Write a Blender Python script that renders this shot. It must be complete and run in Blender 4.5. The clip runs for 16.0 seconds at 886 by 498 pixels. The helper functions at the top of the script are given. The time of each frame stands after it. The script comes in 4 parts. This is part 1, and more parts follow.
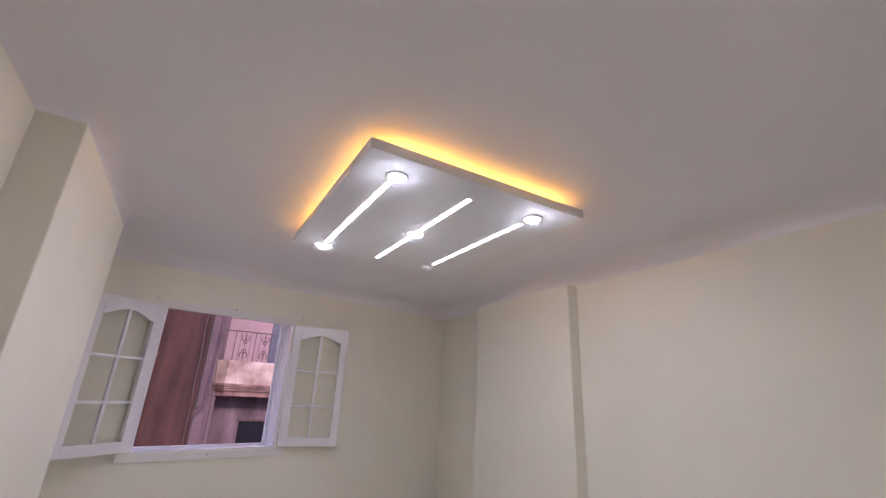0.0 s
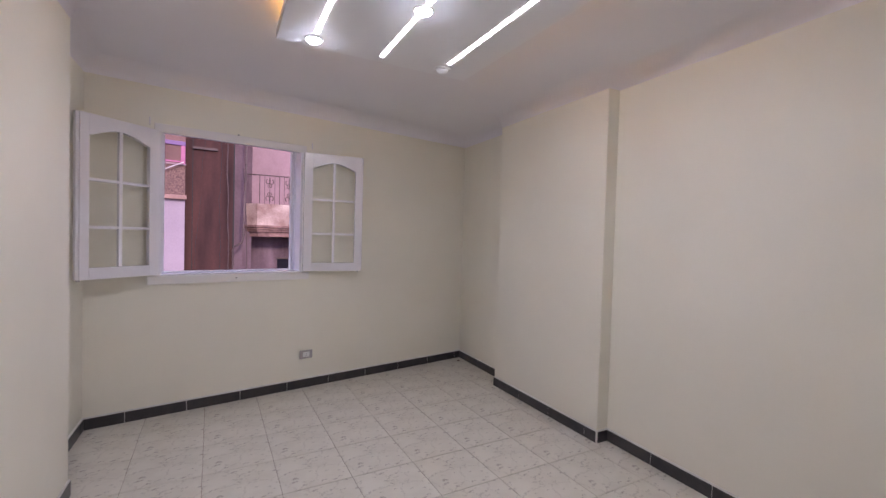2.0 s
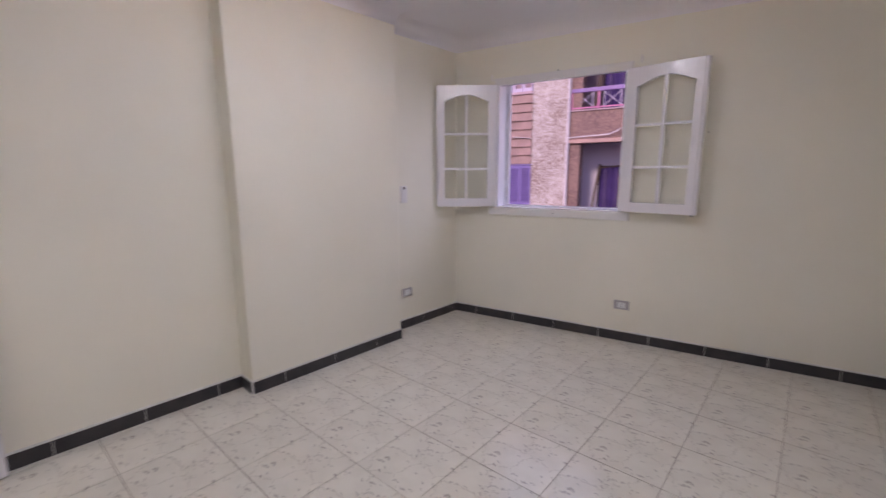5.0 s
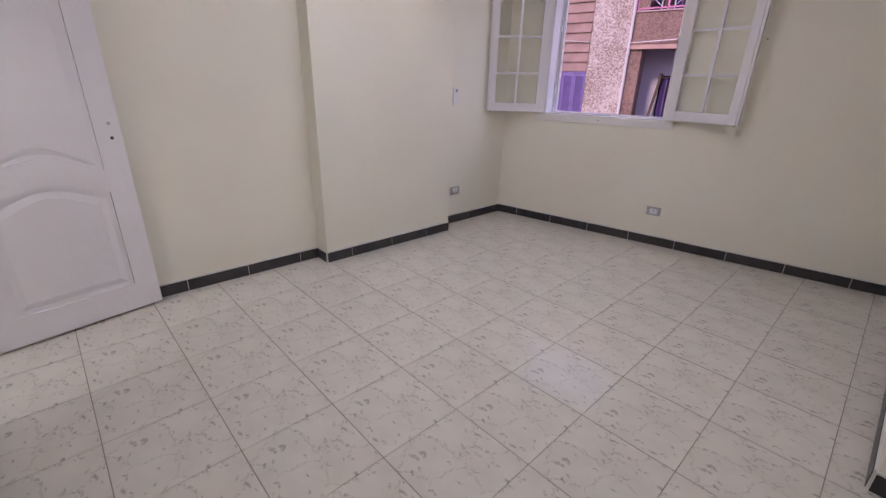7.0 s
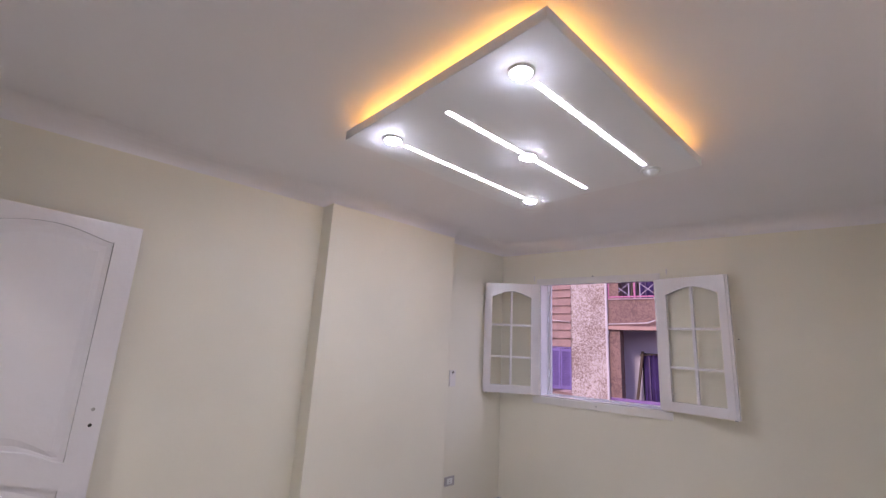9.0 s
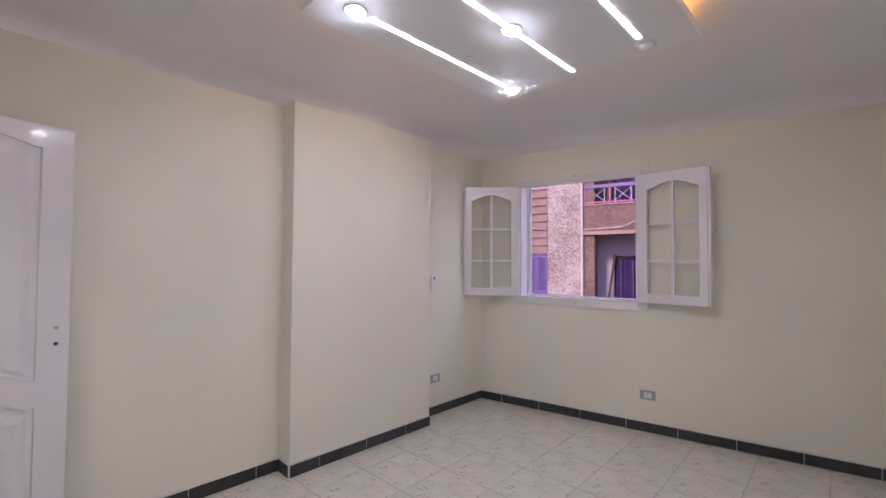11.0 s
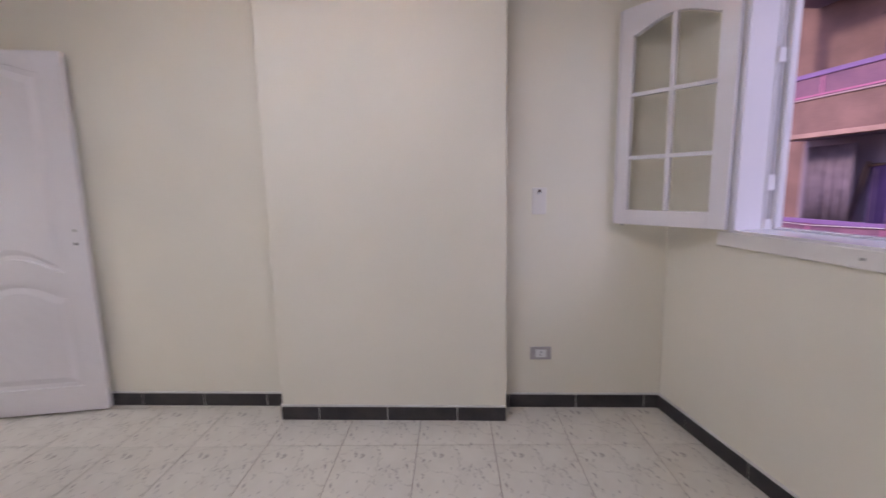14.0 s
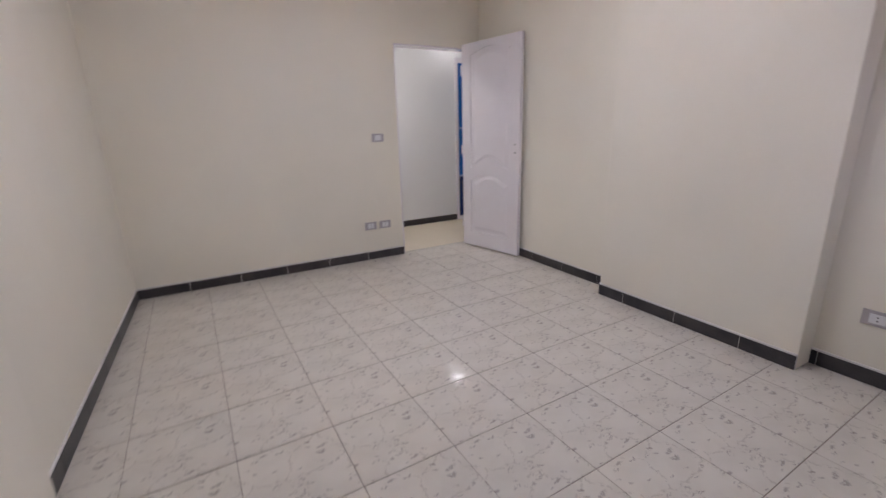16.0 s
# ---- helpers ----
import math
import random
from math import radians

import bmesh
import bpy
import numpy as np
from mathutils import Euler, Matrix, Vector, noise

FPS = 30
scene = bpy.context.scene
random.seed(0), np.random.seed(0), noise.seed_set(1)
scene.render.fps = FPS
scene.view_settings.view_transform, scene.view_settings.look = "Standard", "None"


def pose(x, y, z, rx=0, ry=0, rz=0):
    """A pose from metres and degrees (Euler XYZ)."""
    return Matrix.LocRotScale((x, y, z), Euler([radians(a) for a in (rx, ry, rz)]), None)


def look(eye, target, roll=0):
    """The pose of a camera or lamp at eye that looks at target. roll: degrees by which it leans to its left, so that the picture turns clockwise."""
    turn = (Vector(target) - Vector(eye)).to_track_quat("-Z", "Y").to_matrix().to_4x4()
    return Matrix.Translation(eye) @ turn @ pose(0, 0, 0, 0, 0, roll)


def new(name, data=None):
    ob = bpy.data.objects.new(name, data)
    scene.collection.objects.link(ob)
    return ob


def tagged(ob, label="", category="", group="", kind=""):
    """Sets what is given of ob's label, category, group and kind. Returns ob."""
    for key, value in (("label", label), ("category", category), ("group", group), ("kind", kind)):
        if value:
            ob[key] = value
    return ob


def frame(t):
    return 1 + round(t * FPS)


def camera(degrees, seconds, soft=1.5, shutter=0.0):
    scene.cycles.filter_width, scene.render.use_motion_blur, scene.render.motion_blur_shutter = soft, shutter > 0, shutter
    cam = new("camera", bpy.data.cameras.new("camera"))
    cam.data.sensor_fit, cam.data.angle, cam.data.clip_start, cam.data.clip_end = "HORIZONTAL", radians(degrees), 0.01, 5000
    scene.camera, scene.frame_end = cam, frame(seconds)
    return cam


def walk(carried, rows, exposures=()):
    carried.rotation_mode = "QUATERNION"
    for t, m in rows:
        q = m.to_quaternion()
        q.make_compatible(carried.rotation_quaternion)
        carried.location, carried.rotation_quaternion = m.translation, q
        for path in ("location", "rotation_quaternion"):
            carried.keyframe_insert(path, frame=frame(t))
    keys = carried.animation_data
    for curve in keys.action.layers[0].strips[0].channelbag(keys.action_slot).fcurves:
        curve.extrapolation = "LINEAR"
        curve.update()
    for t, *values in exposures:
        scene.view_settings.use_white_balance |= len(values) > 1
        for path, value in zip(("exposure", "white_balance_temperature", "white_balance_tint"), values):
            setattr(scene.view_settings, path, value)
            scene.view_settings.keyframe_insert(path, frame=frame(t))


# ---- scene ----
cam = camera(92.4, 16.0, 1.4, 0.35)
PATH = [
    (0, (-0.077, 0.166, 1.625), (0.865, 1.807, 2.276), 2.8),
    (0.5, (-0.059, 0.145, 1.607), (0.875, 1.779, 2.282), 2.1),
    (0.7, (-0.069, 0.15, 1.586), (0.871, 1.808, 2.192), 0.8),
    (1, (-0.035, 0.151, 1.547), (0.888, 1.865, 2.006), 1.0),
    (1.2, (0.005, 0.171, 1.51), (0.91, 1.928, 1.818), 2.0),
    (1.5, (0.04, 0.209, 1.48), (0.931, 1.996, 1.589), 1.0),
    (1.7, (0.081, 0.304, 1.451), (0.988, 2.086, 1.452), 0.8),
    (2, (0.148, 0.47, 1.459), (1.067, 2.246, 1.407), 1.6),
    (2.2, (0.223, 0.588, 1.439), (1.137, 2.366, 1.4), -1.1),
    (2.5, (0.393, 0.744, 1.45), (1.101, 2.611, 1.338), -3.0),
    (2.7, (0.554, 0.812, 1.447), (1.071, 2.741, 1.347), -2.3),
    (3, (0.758, 0.887, 1.503), (0.998, 2.864, 1.316), 0.3),
    (3.2, (0.898, 0.963, 1.468), (0.86, 2.955, 1.286), -1.9),
    (3.5, (1.103, 1.055, 1.455), (0.756, 3.003, 1.167), -1.7),
    (3.7, (1.24, 1.062, 1.463), (0.779, 2.969, 1.074), 0.1),
    (4, (1.51, 1.021, 1.453), (0.805, 2.855, 1.084), -0.2),
    (4.2, (1.657, 0.982, 1.468), (0.849, 2.78, 1.131), -1.1),
    (4.5, (1.804, 1.007, 1.435), (0.823, 2.722, 1.123), -1.4),
    (4.7, (1.907, 1.008, 1.404), (0.845, 2.65, 0.985), 1.2),
    (5, (2.08, 1.029, 1.417), (0.755, 2.487, 1.071), -0.2),
    (5.2, (2.177, 0.958, 1.418), (0.735, 2.288, 1.03), 0.3),
    (7.3, (2.36, 0.662, 1.376), (0.989, 1.915, 0.633), 1.5),
    (7.5, (2.323, 0.648, 1.405), (0.874, 1.925, 0.885), 0.9),
    (8, (2.3, 0.649, 1.505), (0.762, 1.926, 1.441), 2.1),
    (8.2, (2.296, 0.649, 1.545), (0.768, 1.931, 1.706), 2.3),
    (10.3, (2.291, 0.651, 1.539), (0.886, 1.974, 2.061), 3.7),
    (10.5, (2.273, 0.661, 1.508), (0.846, 2.015, 1.869), 2.6),
    (10.7, (2.226, 0.692, 1.464), (0.8, 2.081, 1.657), 1.6),
    (11, (2.169, 0.745, 1.458), (0.775, 2.178, 1.516), 0.3),
    (11.2, (2.116, 0.813, 1.429), (0.766, 2.289, 1.434), -0.8),
    (11.5, (2.09, 0.985, 1.419), (0.723, 2.438, 1.286), -0.9),
    (11.7, (2.051, 1.14, 1.429), (0.661, 2.571, 1.282), -0.2),
    (12, (2.088, 1.351, 1.458), (0.65, 2.73, 1.284), 1.3),
    (12.2, (2.039, 1.532, 1.442), (0.555, 2.859, 1.25), 0.0),
    (12.5, (1.982, 1.809, 1.438), (0.475, 3.112, 1.258), 2.3),
    (12.7, (1.956, 1.977, 1.458), (0.46, 3.285, 1.235), 2.6),
    (13, (1.912, 2.294, 1.423), (0.342, 3.519, 1.237), -0.2),
    (13.2, (1.877, 2.456, 1.431), (0.2, 3.523, 1.216), 0.2),
    (13.5, (1.817, 2.709, 1.43), (-0.034, 3.391, 1.102), -1.1),
    (13.7, (1.721, 2.886, 1.406), (-0.216, 3.291, 1.119), -0.4),
    (14, (1.702, 3.171, 1.337), (-0.274, 3.08, 1.044), -1.1),
    (14.2, (1.697, 3.317, 1.298), (-0.249, 2.926, 1.049), -2.0),
    (14.5, (1.734, 3.541, 1.316), (-0.056, 2.776, 0.857), -3.9),
    (14.7, (1.749, 3.642, 1.307), (0.027, 2.737, 0.844), -4.0),
    (15, (1.752, 3.836, 1.27), (0.197, 2.678, 0.777), 0.8),
    (15.2, (1.789, 3.926, 1.275), (0.32, 2.637, 0.849), 0.5),
    (15.5, (1.816, 4.082, 1.286), (0.504, 2.623, 0.902), -0.5),
    (15.7, (1.925, 4.152, 1.271), (0.789, 2.569, 0.818), -3.6),
    (16, (2.002, 4.257, 1.284), (1.073, 2.57, 0.741), -1.6),
]
walk(cam, [(t, look(eye, target, roll)) for t, eye, target, roll in PATH], [(0, 1.27), (16, 1.27)])

# ---- light levels ----
SKY, SUN = 0.15, 1.2
LAMP, STRIP, WARM, HALL = 98.0, 10.0, 5.4, 20.0
SKYLIGHT, NICHE_FILL = 34.0, 26.0
LEFT_OPEN, RIGHT_OPEN = 31.0, 13.0


# ---- world, sun and lights ----
world = bpy.data.worlds.new("sky")
scene.world = world
world.use_nodes = True
wn, wl = world.node_tree.nodes, world.node_tree.links
sky = wn.new("ShaderNodeTexSky")
sky.sky_type, sky.sun_disc = "NISHITA", False
sky.sun_elevation, sky.sun_rotation = radians(48), radians(200)
tint = wn.new("ShaderNodeMix")
tint.data_type, tint.blend_type = "RGBA", "MULTIPLY"
tint.inputs[0].default_value = 1.0
tint.inputs[7].default_value = (0.95, 0.77, 1.0, 1)
wl.new(sky.outputs[0], tint.inputs[6])
wl.new(tint.outputs[2], wn["Background"].inputs[0])
wn["Background"].inputs[1].default_value = SKY

sun = new("sun", bpy.data.lights.new("sun", "SUN"))
sun.data.energy, sun.data.angle, sun.data.color = SUN, radians(10), (1.0, 0.86, 0.8)
sun.matrix_world = look((3, -8, 12), (0.5, 12, 2))

# added area lamp standing in for skylight through the window from above the street
skylight = new("window_sky_fill", bpy.data.lights.new("window_sky_fill", "AREA"))
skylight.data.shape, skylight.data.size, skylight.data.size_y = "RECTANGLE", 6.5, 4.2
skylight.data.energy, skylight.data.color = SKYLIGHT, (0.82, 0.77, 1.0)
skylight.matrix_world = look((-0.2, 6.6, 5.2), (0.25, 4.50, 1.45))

# added fill lamp outside the window, brightens the niche and left jamb
niche_fill = new("niche_fill_lamp", bpy.data.lights.new("niche_fill_lamp", "AREA"))
niche_fill.data.shape, niche_fill.data.size, niche_fill.data.size_y = "RECTANGLE", 2.2, 2.0
niche_fill.data.energy, niche_fill.data.color = NICHE_FILL, (0.84, 0.76, 1.0)
niche_fill.matrix_world = look((3.5, 6.7, 2.9), (-0.2, 4.2, 1.4))

# ---- materials ----
def material(name, colour, rough=0.6, vary=0.08, scale=4.0, fine=60.0, bump=0.15, metal=0.0, second=None, mix=0.5, coat=0.0, emit=0.0, glow=None, upright=1.0):
    """A painted or mineral surface: slow stains and fine grain over a base colour, with slight relief."""
    m = bpy.data.materials.new(name)
    m.use_nodes = True
    n, l = m.node_tree.nodes, m.node_tree.links
    b = n["Principled BSDF"]
    co = n.new("ShaderNodeTexCoord")
    slow, quick = n.new("ShaderNodeTexNoise"), n.new("ShaderNodeTexNoise")
    slow.inputs["Scale"].default_value, slow.inputs["Detail"].default_value = scale, 5
    quick.inputs["Scale"].default_value, quick.inputs["Detail"].default_value = fine, 3
    drawn = n.new("ShaderNodeMapping")          # upright below 1 draws the stains out into vertical streaks
    drawn.inputs["Scale"].default_value = (1, 1, upright)
    l.new(co.outputs["Object"], drawn.inputs[0])
    l.new(drawn.outputs[0], slow.inputs["Vector"])
    l.new(co.outputs["Object"], quick.inputs["Vector"])
    ramp = n.new("ShaderNodeValToRGB")
    c2 = second or tuple(c * (1 - 2 * vary) for c in colour)
    ramp.color_ramp.elements[0].position, ramp.color_ramp.elements[1].position = 0.5 - 0.25 * (1.2 - mix), 0.5 + 0.25 * (1.2 - mix)
    ramp.color_ramp.elements[0].color, ramp.color_ramp.elements[1].color = (*c2, 1), (*colour, 1)
    l.new(slow.outputs["Fac"], ramp.inputs[0])
    grain = n.new("ShaderNodeMix")
    grain.data_type, grain.blend_type = "RGBA", "OVERLAY"
    grain.inputs[0].default_value = min(0.5, vary * 1.5)
    l.new(ramp.outputs[0], grain.inputs[6])
    l.new(quick.outputs["Fac"], grain.inputs[7])
    l.new(grain.outputs[2], b.inputs["Base Color"])
    b.inputs["Roughness"].default_value, b.inputs["Metallic"].default_value = rough, metal
    b.inputs["Coat Weight"].default_value, b.inputs["Coat Roughness"].default_value = coat, 0.07
    if bump:
        bp = n.new("ShaderNodeBump")
        bp.inputs["Strength"].default_value, bp.inputs["Distance"].default_value = bump, 0.004
        l.new(quick.outputs["Fac"], bp.inputs["Height"])
        l.new(bp.outputs[0], b.inputs["Normal"])
    if emit:
        b.inputs["Emission Color"].default_value = (*(glow or colour), 1)
        b.inputs["Emission Strength"].default_value = emit
    return m


def floor_tile_material():
    """Glazed off-white ceramic with grey-brown feather flecks and faint veins."""
    m = bpy.data.materials.new("glazed_floor_tile")
    m.use_nodes = True
    n, l = m.node_tree.nodes, m.node_tree.links
    b = n["Principled BSDF"]
    co, info = n.new("ShaderNodeTexCoord"), n.new("ShaderNodeObjectInfo")

    def math_node(op, a, c):
        q = n.new("ShaderNodeMath")
        q.operation = op
        for i, v in enumerate((a, c)):
            if isinstance(v, float):
                q.inputs[i].default_value = v
            else:
                l.new(v, q.inputs[i])
        return q.outputs[0]

    warp = n.new("ShaderNodeTexNoise")
    warp.inputs["Scale"].default_value, warp.inputs["Detail"].default_value = 16, 3
    l.new(co.outputs["Object"], warp.inputs["Vector"])
    bent = n.new("ShaderNodeMix")
    bent.data_type, bent.blend_type = "RGBA", "LINEAR_LIGHT"
    bent.inputs[0].default_value = 0.035
    l.new(co.outputs["Object"], bent.inputs[6])
    l.new(warp.outputs["Color"], bent.inputs[7])
    marks = None
    for turn, stretch, scale, size, keep in ((22, 2.2, 6.1, 0.145, 0.47), (-38, 2.3, 5.3, 0.130, 0.48), (81, 2.0, 5.7, 0.120, 0.50), (-8, 2.6, 8.5, 0.110, 0.50), (50, 3.2, 7.3, 0.120, 0.52)):
        mp = n.new("ShaderNodeMapping")
        mp.inputs["Rotation"].default_value = (0, 0, radians(turn))
        mp.inputs["Scale"].default_value = (1, stretch, 0)
        mp.inputs["Location"].default_value = (turn * 0.031, scale * 0.17, 0)
        l.new(bent.outputs[2], mp.inputs[0])
        v = n.new("ShaderNodeTexVoronoi")
        v.voronoi_dimensions = "2D"
        v.inputs["Scale"].default_value = scale
        l.new(mp.outputs[0], v.inputs["Vector"])
        r = n.new("ShaderNodeMapRange")
        r.inputs[1].default_value, r.inputs[2].default_value = size * 0.55, size * 1.25
        r.inputs[3].default_value, r.inputs[4].default_value = 1, 0
        l.new(v.outputs["Distance"], r.inputs[0])
        some = math_node("GREATER_THAN", v.outputs["Color"], keep)
        one = math_node("MULTIPLY", r.outputs[0], some)
        marks = one if marks is None else math_node("MAXIMUM", marks, one)
    # each mark is broken into short ragged strokes
    rag = n.new("ShaderNodeTexNoise")
    rag.inputs["Scale"].default_value, rag.inputs["Detail"].default_value, rag.inputs["Distortion"].default_value = 36, 3, 1.5
    l.new(co.outputs["Object"], rag.inputs["Vector"])
    ragged = n.new("ShaderNodeMapRange")
    ragged.inputs[1].default_value, ragged.inputs[2].default_value = 0.44, 0.56
    l.new(rag.outputs["Fac"], ragged.inputs[0])
    marks = math_node("MULTIPLY", marks, ragged.outputs[0])
    marks = math_node("MULTIPLY", marks, 0.60)
    # soft clouds
    cloud = n.new("ShaderNodeTexNoise")
    cloud.inputs["Scale"].default_value, cloud.inputs["Detail"].default_value = 7, 6
    l.new(bent.outputs[2], cloud.inputs["Vector"])
    base = n.new("ShaderNodeValToRGB")
    base.color_ramp.elements[0].position, base.color_ramp.elements[1].position = 0.36, 0.60
    base.color_ramp.elements[0].color, base.color_ramp.elements[1].color = (0.645, 0.608, 0.532, 1), (0.695, 0.658, 0.58, 1)
    l.new(cloud.outputs["Fac"], base.inputs[0])
    # faint branching veins
    vein = n.new("ShaderNodeTexVoronoi")
    vein.feature, vein.voronoi_dimensions = "DISTANCE_TO_EDGE", "2D"
    vein.inputs["Scale"].default_value = 5.5
    l.new(bent.outputs[2], vein.inputs["Vector"])
    vr = n.new("ShaderNodeMapRange")
    vr.inputs[1].default_value, vr.inputs[2].default_value, vr.inputs[3].default_value, vr.inputs[4].default_value = 0.0, 0.045, 0.38, 0.0
    l.new(vein.outputs["Distance"], vr.inputs[0])
    veins = math_node("MULTIPLY", vr.outputs[0], ragged.outputs[0])
    a = n.new("ShaderNodeMix")
    a.data_type = "RGBA"
    l.new(veins, a.inputs[0])
    l.new(base.outputs[0], a.inputs[6])
    a.inputs[7].default_value = (0.30, 0.26, 0.22, 1)
    c = n.new("ShaderNodeMix")
    c.data_type = "RGBA"
    l.new(marks, c.inputs[0])
    l.new(a.outputs[2], c.inputs[6])
    c.inputs[7].default_value = (0.24, 0.21, 0.19, 1)
    # tile-to-tile tone
    tone = n.new("ShaderNodeMapRange")
    tone.inputs[3].default_value, tone.inputs[4].default_value = 0.985, 1.015
    l.new(info.outputs["Random"], tone.inputs[0])
    hsv = n.new("ShaderNodeHueSaturation")
    l.new(tone.outputs[0], hsv.inputs["Value"])
    l.new(c.outputs[2], hsv.inputs["Color"])
    l.new(hsv.outputs[0], b.inputs["Base Color"])
    b.inputs["Roughness"].default_value = 0.11
    b.inputs["IOR"].default_value = 1.42
    bp = n.new("ShaderNodeBump")
    bp.inputs["Strength"].default_value, bp.inputs["Distance"].default_value = 0.012, 0.004
    l.new(cloud.outputs["Fac"], bp.inputs["Height"])
    l.new(bp.outputs[0], b.inputs["Normal"])
    return m


def lamp_material(name, colour, strength):
    m = bpy.data.materials.new(name)
    m.use_nodes = True
    b = m.node_tree.nodes["Principled BSDF"]
    b.inputs["Base Color"].default_value = (0.9, 0.9, 0.9, 1)
    b.inputs["Emission Color"].default_value = (*colour, 1)
    b.inputs["Emission Strength"].default_value = strength
    return m


def glass_material():
    m = bpy.data.materials.new("window_glass")
    m.use_nodes = True
    n, l = m.node_tree.nodes, m.node_tree.links
    n.remove(n["Principled BSDF"])
    clear, gloss, mx, fr = n.new("ShaderNodeBsdfTransparent"), n.new("ShaderNodeBsdfGlossy"), n.new("ShaderNodeMixShader"), n.new("ShaderNodeFresnel")
    clear.inputs[0].default_value = (0.985, 0.985, 0.98, 1)
    gloss.inputs["Roughness"].default_value = 0.02
    fr.inputs[0].default_value = 1.06
    l.new(fr.outputs[0], mx.inputs[0])
    l.new(clear.outputs[0], mx.inputs[1])
    l.new(gloss.outputs[0], mx.inputs[2])
    l.new(mx.outputs[0], n["Material Output"].inputs[0])
    return m


def pebble_material(name, light, dark, scale=22.0):
    """Rough-cast facade: pale stone chips with dark gaps between them."""
    m = bpy.data.materials.new(name)
    m.use_nodes = True
    n, l = m.node_tree.nodes, m.node_tree.links
    b = n["Principled BSDF"]
    co = n.new("ShaderNodeTexCoord")
    nz = n.new("ShaderNodeTexNoise")
    nz.inputs["Scale"].default_value, nz.inputs["Detail"].default_value, nz.inputs["Distortion"].default_value = scale, 3, 2.6
    l.new(co.outputs["Object"], nz.inputs["Vector"])
    big = n.new("ShaderNodeTexNoise")
    big.inputs["Scale"].default_value, big.inputs["Detail"].default_value = 1.1, 4
    l.new(co.outputs["Object"], big.inputs["Vector"])
    add = n.new("ShaderNodeMath")
    add.operation = "MULTIPLY_ADD"
    l.new(big.outputs["Fac"], add.inputs[0])
    add.inputs[1].default_value = 0.35
    l.new(nz.outputs["Fac"], add.inputs[2])
    r = n.new("ShaderNodeValToRGB")
    r.color_ramp.elements[0].position, r.color_ramp.elements[1].position = 0.625, 0.715
    r.color_ramp.elements[0].color, r.color_ramp.elements[1].color = (*dark, 1), (*light, 1)
    l.new(add.outputs[0], r.inputs[0])
    l.new(r.outputs[0], b.inputs["Base Color"])
    b.inputs["Roughness"].default_value = 0.9
    bp = n.new("ShaderNodeBump")
    bp.inputs["Strength"].default_value, bp.inputs["Distance"].default_value = 0.6, 0.03
    l.new(nz.outputs["Fac"], bp.inputs["Height"])
    l.new(bp.outputs[0], b.inputs["Normal"])
    return m


M_WALL = material("cream_wall_paint", (0.878, 0.84, 0.725), 0.55, 0.03, 1.1, 90, 0.05)
M_HALL = material("white_wall_paint", (0.87, 0.87, 0.87), 0.5, 0.02, 1.3, 90, 0.05)
M_CEIL = material("white_ceiling_paint", (0.885, 0.865, 0.90), 0.7, 0.02, 1.0, 70, 0.04)
M_GYPSUM = material("white_gypsum", (0.90, 0.90, 0.93), 0.6, 0.015, 2.0, 80, 0.03)
M_GLOSS = material("white_gloss_paint", (0.83, 0.80, 0.83), 0.22, 0.015, 3.0, 22, 0.35, coat=0.4)
M_SATIN = material("white_satin_paint", (0.84, 0.81, 0.79), 0.5, 0.015, 3.0, 40, 0.1)
M_BLACK = material("black_glazed_skirting_tile", (0.030, 0.028, 0.032), 0.32, 0.2, 9.0, 120, 0.05, second=(0.055, 0.050, 0.050), mix=0.4)
M_GROUT = material("pale_grout", (0.80, 0.78, 0.75), 0.8, 0.08, 6.0, 150, 0.2)
M_FGROUT = material("grey_brown_floor_grout", (0.33, 0.27, 0.215), 0.85, 0.15, 5.0, 150, 0.2)
M_TILE = floor_tile_material()
M_HFLOOR = material("cream_ceramic_floor", (0.70, 0.62, 0.48), 0.45, 0.03, 3.0, 60, 0.04)
M_SILVER = material("silver_plastic", (0.47, 0.44, 0.45), 0.4, 0.05, 8.0, 200, 0.05, metal=0.15)
M_WHITEP = material("white_plastic", (0.78, 0.78, 0.78), 0.3, 0.01, 8.0, 200, 0.0)
M_HOLE = material("dark_recess", (0.02, 0.02, 0.02), 0.7, 0.05, 8.0, 200, 0.0)
M_STEEL = material("brushed_steel", (0.45, 0.44, 0.43), 0.3, 0.06, 20.0, 300, 0.05, metal=1.0)
M_LAMP = lamp_material("downlight_diffuser", (0.915, 0.92, 1.15), LAMP)
M_LAMPOFF = material("unlit_diffuser", (0.93, 0.95, 0.97), 0.4, 0.01, 8.0, 200, 0.0)
M_STRIP = lamp_material("led_profile_diffuser", (1.0, 0.95, 1.06), STRIP)
M_WARM = lamp_material("warm_led_tape", (1.0, 0.46, 0.09), WARM)
M_HALLLAMP = lamp_material("hall_lamp_diffuser", (1.0, 0.955, 1.0), HALL)
M_GLASS = glass_material()
M_BLUE = material("blue_tinted_glass", (0.018, 0.16, 0.58), 0.12, 0.1, 1.5, 20, 0.0)
M_NAVY = material("dark_navy_glass", (0.010, 0.030, 0.15), 0.12, 0.1, 1.5, 20, 0.0)
M_PALEBLUE = material("pale_blue_painted_bar", (0.30, 0.42, 0.70), 0.4, 0.05, 3.0, 40, 0.0)
M_PEBBLE = pebble_material("roughcast_stone", (0.51, 0.40, 0.39), (0.22, 0.14, 0.12), 17)
M_PEBBLE2 = pebble_material("roughcast_brown", (0.25, 0.14, 0.12), (0.15, 0.082, 0.076), 15)
